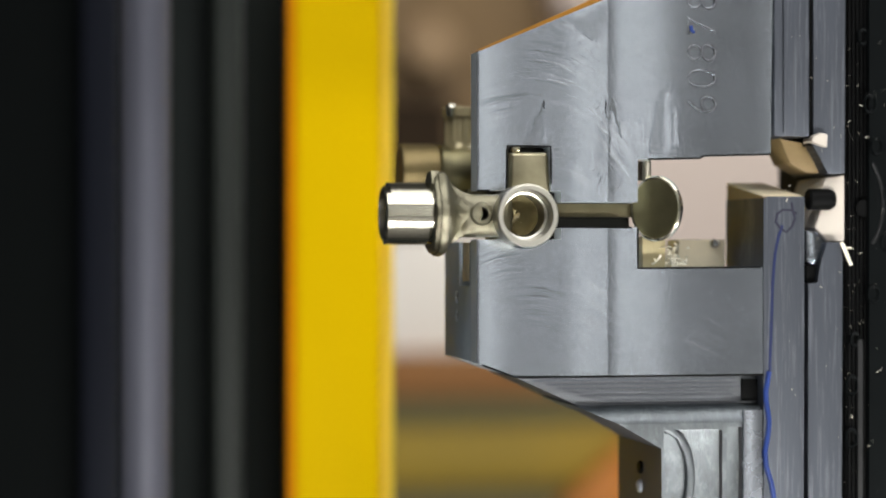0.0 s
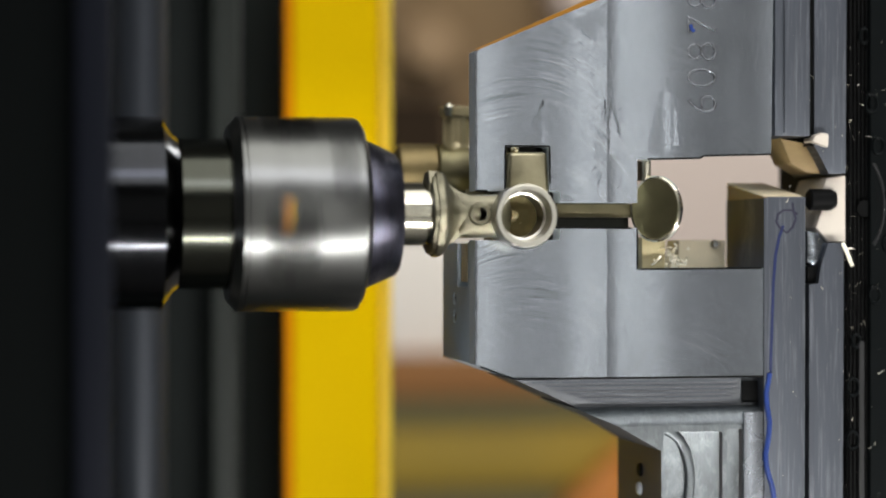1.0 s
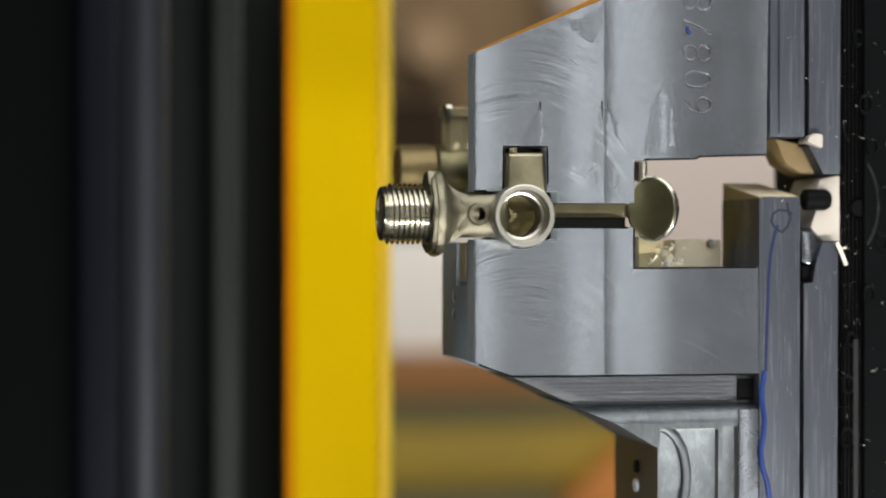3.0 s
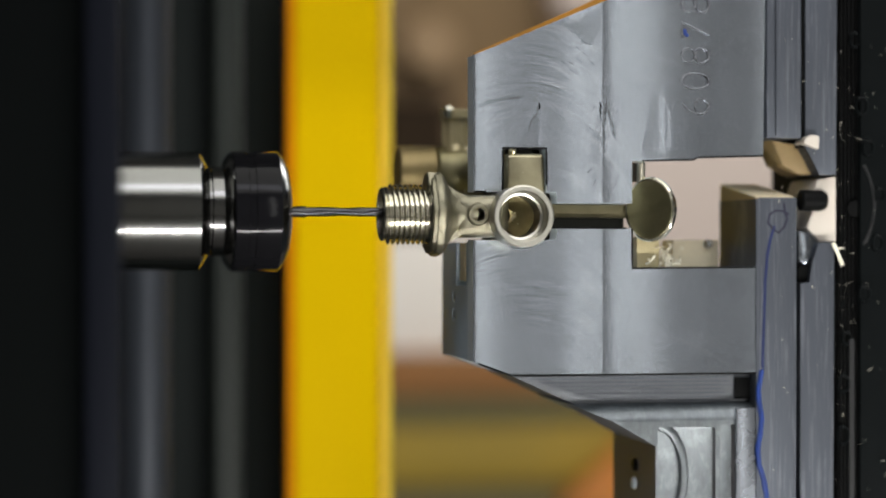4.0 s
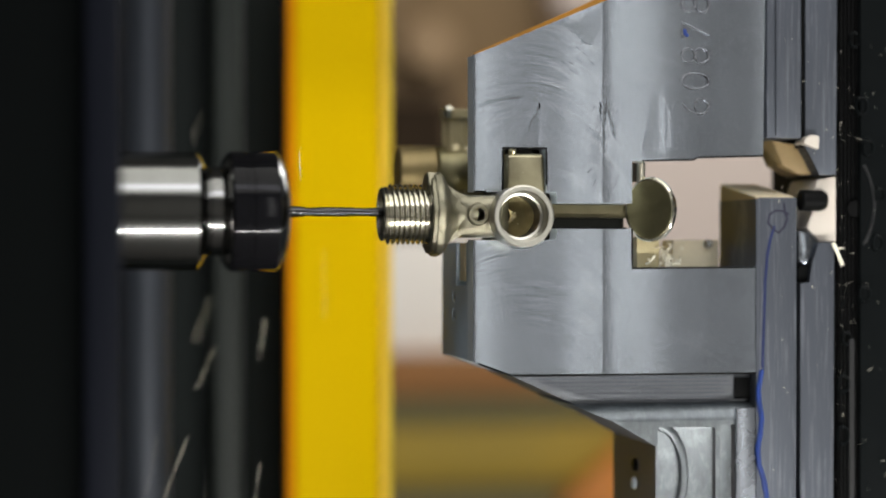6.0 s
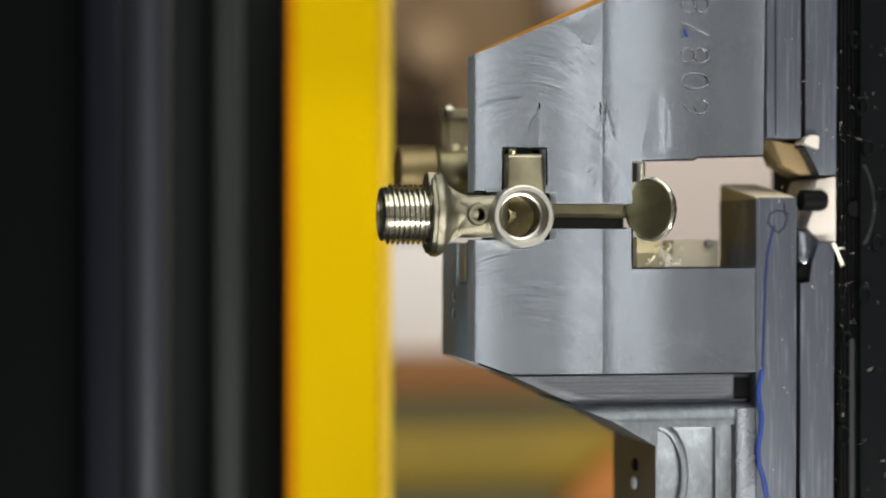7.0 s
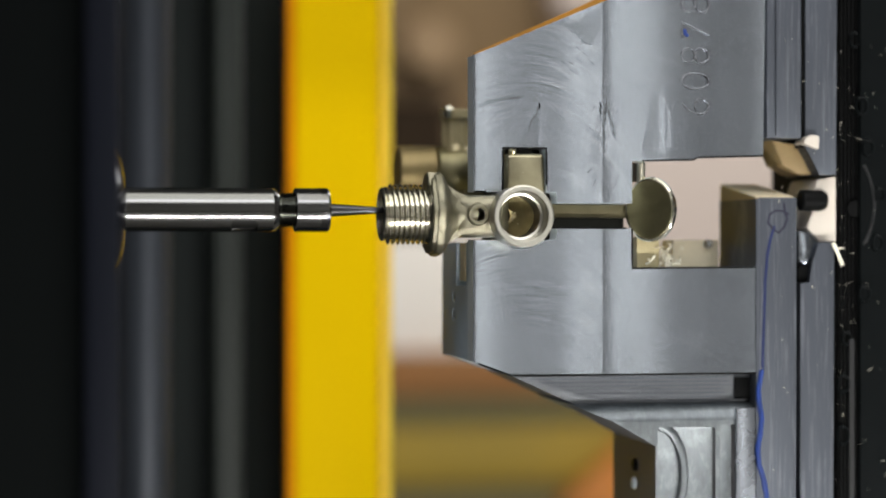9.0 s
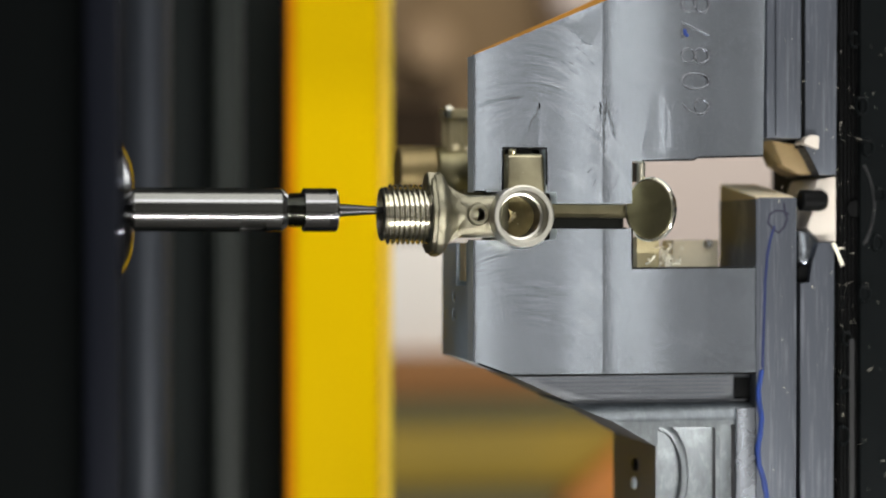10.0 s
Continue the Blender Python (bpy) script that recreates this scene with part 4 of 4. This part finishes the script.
sc = lathe([(28.0, 2.4), (B - 1.0, 2.4), (B - 0.7, 2.8), (B - 0.7, 4.0), (B - 1.2, 4.5), (28.0, 4.5)], (0, 0, 0), "Y", 6 * 6, True)
bmesh.ops.transform(sc, matrix=Matrix.Translation(w((screw_x, 0, ZF))) @ Matrix.Rotation(radians(165), 4, "X") @ Matrix.Translation(-w((0, 0, 0))), verts=sc.verts)
part("set_screw", sc, BLACK_NUT, body_ob, "black socket set screw")

NO2 = -49.91
chuck = tool("drill_chuck", "steel collet chuck with black nut and thin drill", "drill chuck")
nut_ob = turned("nut", [(-70.48, 6), (-70.29, 20.55), (-69.9, 20.85), (-65.41, 20.88), (-65.21, 20.58), (-63.06, 20.59), (-62.87, 20.89), (-55.02, 20.93), (-54.43, 20.74)], NO2, BLACK_NUT, chuck, "black collet nut")
turned("nut_chamfer", [(-70.2, 6), (-73.3, 16.2), (-72.9, 17.6), (-70.9, 20.3), (-70.3, 20.5), (-70.2, 20.3)], NO2, STEEL, nut_ob, "bright rear chamfer")
turned("nut_face", [(-54.63, 4), (-54.43, 20.78), (-52.86, 19.18), (-51.09, 15.67), (-50.1, 11.36), (-49.91, 3.92), (-49.91, 0.3)], NO2, STEEL, nut_ob, "bright rounded nut face")
turned("neck", [(-79.43, 6), (-79.43, 14.78), (-77.49, 14.78), (-77.1, 15.56), (-70.87, 15.58), (-70.87, 6)], NO2, STEEL, chuck)
turned("shank", [(-140.54, 4), (-140.54, 20.42), (-81.56, 20.6), (-80.4, 19.05), (-78.26, 15.56), (-77.88, 4)], NO2, SHANK, chuck, "polished steel shank")
dr = bmesh.new()
dn, dl = 60, -7.28 - NO2
rows = []
for i in range(dn + 1):
    x = -2 + (dl + 2) * i / dn
    tw = x * 0.16
    ring = []
    for k in range(16):
        t = 2 * math.pi * k / 16
        r = 1.62 * (1 - 0.22 * max(0.0, math.cos(2 * t)) ** 2) * (1.25 if x < 6 else 1.0)
        r *= 1 if i < dn - 2 else (dn - i) / 3 + 0.02
        ring.append(dr.verts.new(w((x, r * math.cos(t + tw), r * math.sin(t + tw) + ZF))))
    rows.append(ring)
for a, b in zip(rows, rows[1:]):
    for k in range(16):
        dr.faces.new((a[k], a[(k + 1) % 16], b[(k + 1) % 16], b[k]))
dr.faces.new(rows[0])
dr.faces.new(rows[-1])
bmesh.ops.recalc_face_normals(dr, faces=dr.faces)
part("drill", dr, DRILL, chuck, "thin twisted grey drill", 60)

NO3 = -32.69
collet = tool("slim_collet_holder", "slim polished steel tool holder with slotted nut and fine point", "tool holder")
sr = 7.69
flat = box(-67.17 - NO3, -57.97 - NO3, -sr - 3, -sr + 2.6, ZF - 3.71, ZF + 3.71, 1.2)
flat_back = box(-67.17 - NO3, -57.97 - NO3, sr - 2.6, sr + 3, ZF - 3.71, ZF + 3.71, 1.2)
shaft_ob = turned("shaft", [(-104.49, 0.5), (-104.49, sr), (-52.66, sr), (-51.88, sr - 0.5), (-50.5, 6.07), (-50.3, 0.5)], NO3, SHANK, collet, "polished round shaft with a dark pocket", 72, False, [flat, flat_back])
part("pocket_floor", box(-66.97 - NO3, -58.16 - NO3, -sr + 2.0, -sr + 2.5, ZF - 3.5, ZF + 3.5, 0.3), BLACK_RUBBER_SHADE, shaft_ob, "black pocket floor")
part("pocket_floor", box(-66.97 - NO3, -58.16 - NO3, sr - 2.5, sr - 2.0, ZF - 3.5, ZF + 3.5, 0.3), BLACK_RUBBER_SHADE, shaft_ob, "black pocket floor")
part("thread", helix(-50.3 - NO3, 0.72, 7, 5.49, 6.08, (0, 0, ZF), 28), NECK, collet, "dark fine screw thread", 20)
turned("thread_core", [(-50.69, 0.5), (-50.69, 5.49), (-44.58, 5.49), (-44.58, 0.5)], NO3, NECK, collet)
slots = []
for k in range(4):
    c = box(-36.26 - NO3, 3, -sr - 2, -sr + 2.2, ZF - 1.5, ZF + 1.5)
    bmesh.ops.transform(c, matrix=Matrix.Translation(w((0, 0, ZF))) @ Matrix.Rotation(radians(45 + 90 * k), 4, "X") @ Matrix.Translation(-w((0, 0, ZF))), verts=c.verts)
    slots.append(c)
turned("slotted_nut", [(-44.97, 0.6), (-44.97, sr - 0.5), (-44.58, sr), (-33.68, sr), (-32.89, sr - 0.7), (-32.69, sr - 1.5), (-32.69, 0.6)], NO3, STEEL, collet, "slotted steel collet nut", 72, False, slots)
turned("point", [(-32.89, 0.3), (-32.89, 2.6), (-31.9, 2.3), (-23.93, 1.75), (-16.32, 1.2), (-4.26, 1.0), (-2.24, 0.1)], NO3, DRILL, collet, "dark tapered point", 32)
turned("collar", [(-134.89, 0.5), (-134.89, 23.51), (-107.17, 23.55), (-105.26, 20.28), (-103.72, 16.61), (-103.15, 13.53), (-103.15, 0.5)], NO3, DARK_COLLAR, collet, "dark glossy collar with bright rounded edge")

# ---- the surplus brass that still fills the thread's grooves: one sliver for each chip that the cutter throws off ----
PITCH, HEAD, PER_TURN = 1.80, -21.4, 32
STOCK = r_crest + 0.14
section = [(0.5, STOCK), (1.0, STOCK), (1.5, STOCK), (1.5, r_crest + 0.03), (1.42, r_crest + 0.03), (1.1, r_root + 0.04), (0.9, r_root + 0.04), (0.58, r_crest + 0.03), (0.5, r_crest + 0.03)]
R_MID = (r_root + STOCK) / 2
sliver = bmesh.new()
rows = []
for i in range(3):
    th = (i / 2 - 0.5) * 2 * math.pi / PER_TURN
    rows.append([sliver.verts.new(((dx - 1.0 + th / (2 * math.pi)) * PITCH * MM, (r * math.cos(th) - R_MID) * MM, r * math.sin(th) * MM)) for dx, r in section])
for a, b in zip(rows, rows[1:]):
    for k in range(len(section)):
        m = (k + 1) % len(section)
        sliver.faces.new((a[k], a[m], b[m], b[k]))
sliver.faces.new(rows[0])
sliver.faces.new(rows[-1])
bmesh.ops.recalc_face_normals(sliver, faces=sliver.faces)
sliver_mesh = bpy.data.meshes.new("brass_chip")
sliver.to_mesh(sliver_mesh)
sliver.free()
finish(sliver_mesh, BRASS, 25)
slivers = []
for k in range(int(-0.6 * PER_TURN), int(7.6 * PER_TURN)):
    turn = k / PER_TURN
    seat = Matrix.Translation(w((HEAD + PITCH * (turn + 1.0), 3, AX))) @ Matrix.Rotation(2 * math.pi * turn, 4, "X") @ Matrix.Translation((0, R_MID * MM, 0))
    chip = new("brass_sliver", sliver_mesh)
    chip.matrix_world = seat
    slivers.append((tagged(chip, "curved sliver of brass shaved off the valve's barrel", "metal chip", "thread chips"), seat))

# ---- chips that fly from the drilled bore ----
flyers = []
fr = random.Random(21)
for k in range(230):
    bm = bmesh.new()
    long = fr.uniform(1.6, 4.6) if k % 9 else fr.uniform(5.0, 8.0)
    wide, bend = fr.uniform(0.28, 0.6), fr.uniform(-0.9, 0.9)
    rows = []
    for i in range(6):
        u = i / 5 - 0.5
        p = Vector((long * u, 0, bend * (1 - 4 * u * u)))
        half = wide * (1.05 - 0.9 * u * u) * fr.uniform(0.45, 1.25)
        rows.append([bm.verts.new((p + Vector((0, -half, 0.1))) * MM), bm.verts.new((p + Vector((0, half, 0))) * MM), bm.verts.new((p + Vector((0, 0, half * 0.7))) * MM)])
    for a, b in zip(rows, rows[1:]):
        for j in range(3):
            bm.faces.new((a[j], a[(j + 1) % 3], b[(j + 1) % 3], b[j]))
    chip = part("brass_chip", bm, CHIP_FLY)
    flyers.append(tagged(chip, "small curled bright brass chip thrown from the drill", "metal chip", "drill chips"))


def motions():
    """Tools come down on the spindle line, spin, feed and leave; chips fly."""
    def rows_of(path, spin, phase):
        ts = [p[0] for p in path]
        out, angle = [], phase
        for f in range(301):
            t = f / 30
            x = float(np.interp(t, ts, [p[1] for p in path]))
            z = float(np.interp(t, ts, [p[2] for p in path]))
            angle += spin(t)
            out.append((t, Matrix.Translation((x * MM, 3 * MM, z * MM + OZ)) @ Matrix.Rotation(radians(angle), 4, "X")))
        return out

    # turning the column hides its light-painted side: its dimming as the first tool arrives
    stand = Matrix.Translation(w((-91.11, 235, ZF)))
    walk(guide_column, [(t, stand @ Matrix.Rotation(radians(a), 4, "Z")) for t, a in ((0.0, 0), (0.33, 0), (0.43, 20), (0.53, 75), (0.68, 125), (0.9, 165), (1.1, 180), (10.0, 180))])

    path1 = [(0, -44.6, 220.4), (0.2, -41.4, 149.0), (0.3, -35.2, 94.3), (0.4, -24.5, 42.5), (0.47, -21.3, 17.3), (0.5, -20.7, 14.6), (0.56, -21.0, 12.3), (0.8, -20.9, 11.9), (0.9, -18.7, 11.9), (1, -15.9, 11.9), (1.1, -14.1, 11.8), (1.2, -10.9, 11.8), (1.3, -8.1, 11.7), (1.4, -5.6, 11.6), (1.5, -4.4, 11.6), (1.6, -5.0, 11.6), (1.7, -7.1, 11.6), (1.8, -14.6, 11.7), (1.9, -19.0, 11.7), (2, -21.4, 11.7), (2.1, -22.3, 11.9), (2.17, -22.5, 12.9), (2.2, -22.8, 15.0), (2.3, -27.3, 39.8), (2.4, -36.0, 92.4), (2.5, -40.3, 148.7), (2.65, -43.3, 220.3), (3.0, -150.0, 225.0), (10, -150.0, 225.0)]
    # the spin lasts from 0.73 to 1.97 s, dips at 1.5 s and ends at the angle it began with
    def spin1(t):
        if t < 0.735 or t > 1.965:
            return 0.0
        if t < 1.46:
            return 1845 / 21
        return 8.0 if t < 1.535 else 1011 / 12
    walk(chaser, rows_of(path1, spin1, 0))

    path2 = [(0, -75.5, 345.0), (2.95, -75.5, 345.0), (3.1, -74.6, 219.6), (3.25, -69.9, 96.7), (3.37, -67.4, 27.2), (3.45, -67.1, 13.3), (3.52, -67.0, 12.8), (3.7, -57.6, 12.8), (3.8, -55.5, 12.9), (3.9, -54.4, 12.9), (4, -53.7, 12.9), (4.2, -52.9, 13.0), (4.5, -51.8, 13.1), (4.8, -50.2, 13.1), (5, -49.7, 13.1), (5.2, -48.7, 13.0), (5.4, -47.6, 13.0), (5.5, -47.0, 12.9), (5.7, -46.2, 12.9), (5.9, -45.8, 12.9), (6.15, -66.8, 12.9), (6.22, -67.8, 13.1), (6.3, -68.2, 27.5), (6.42, -70.7, 97.6), (6.57, -75.6, 222.0), (6.75, -100.0, 345.0), (7.1, -190.0, 345.0), (10, -190.0, 345.0)]
    walk(chuck, rows_of(path2, lambda t: 83.0 if 3.6 < t < 6.1 else 0.0, 0))

    path3 = [(0, -67.8, 470.0), (7.6, -67.8, 470.0), (7.9, -67.7, 222.4), (8.1, -62.6, 107.5), (8.2, -61.3, 53.9), (8.3, -60.3, 20.9), (8.37, -57.9, 13.9), (8.43, -48.1, 13.5), (8.5, -42.0, 13.5), (8.7, -42.4, 13.5), (8.8, -40.8, 13.5), (8.9, -40.5, 13.5), (9, -39.7, 13.5), (9.1, -38.5, 13.5), (9.2, -36.9, 13.5), (9.3, -35.9, 13.5), (9.4, -35.1, 13.5), (9.5, -33.4, 13.5), (9.6, -32.8, 13.5), (9.7, -33.2, 13.5), (9.8, -34.2, 13.5), (9.9, -35.2, 13.5), (10, -36.8, 13.5)]

    def spin3(t):
        if t < 8.74:
            return 0.0
        return 5.0 if 9.56 < t < 9.635 else 1748 / 24
    walk(collet, rows_of(path3, spin3, 30))

    mr = random.Random(5)
    step = 1 / 30

    def fall(t, p, vel, turn, along, spin):
        """Rows of a chip's flight from p at t until it lies on the floor."""
        out, angle = [], 0.0
        while p.z > ZF + 1.5 and t < 9.9:
            t += step
            vel = vel + Vector((0, 0, -9810 * step))
            p = p + vel * step
            if p.z < ZF + 1.5:
                p.z = ZF + 1.0
            angle += spin
            out.append((t, Matrix.Translation(w(p)) @ along @ Matrix.Rotation(radians(angle), 4, "X") @ turn))
        out.append((10, out[-1][1]))
        return out

    # each sliver stays on the barrel until the cutter's nose has passed over it
    ts, xs = [p[0] for p in path1 if 0.8 <= p[0] <= 1.5], [p[1] for p in path1 if 0.8 <= p[0] <= 1.5]
    for chip, seat in slivers:
        place = seat.to_translation()
        x = place.x / MM
        t = max(float(np.interp(x + 0.6, xs, ts)), mr.uniform(1.06, 1.5))
        t = round(t / step) * step
        spray = mr.random()
        nose = Vector((max(x + 3.5, float(np.interp(t + step, ts, xs)) + 2.0), place.y / MM, (place.z - OZ) / MM))
        if spray < 0.62:
            v = Vector((mr.uniform(-120, 420), mr.uniform(-220, 60), mr.uniform(700, 1900)))
        elif spray < 0.82:
            v = Vector((mr.uniform(200, 1000), mr.uniform(-330, -120), mr.uniform(300, 1500)))
        else:
            v = Vector((mr.uniform(-60, 260), mr.uniform(-260, -20), -mr.uniform(100, 900)))
        out_at = Matrix.Translation(w(nose)) @ seat.to_3x3().to_4x4()
        rows = [(0, seat), (t, seat), (t + step, out_at)]
        walk(chip, rows + fall(t + step, nose, v, seat.to_3x3().to_4x4(), Matrix.Identity(4), mr.uniform(20, 50)))

    # chips run back along the drill and are flung off by the spinning nut
    for chip in flyers:
        t = round((4.4 + 1.3 * mr.random()) / step) * step
        start = Vector((-9 + mr.uniform(-2, 2), 3, AX))
        a = mr.uniform(0, 2 * math.pi)
        late = t + 7 * step
        nut_x = float(np.interp(late, [p[0] for p in path2], [p[1] for p in path2]))
        radial_ = Vector((0, -math.cos(a), math.sin(a)))
        near = Vector((nut_x + 3.0, 3, AX)) + radial_ * 0.8
        edge = Vector((nut_x + mr.uniform(-9, 4), 3, AX)) + radial_ * 22.5
        hard = mr.uniform(220, 1050) * (1.5 if radial_.z > 0 else 1.0)
        v = Vector((-mr.uniform(-60, 520), radial_.y * hard * 0.5, radial_.z * hard + 60))
        along = v.to_track_quat("X", "Z").to_matrix().to_4x4()
        still = Matrix.Identity(4)
        rows = [(tt, Matrix.Translation(w(q)) @ turned_) for tt, q, turned_ in ((0, start, still), (t, start, still), (t + 5 * step, near, still), (late, edge, along))]
        walk(chip, rows + fall(late, edge, v, still, along, mr.uniform(15, 45)))


motions()
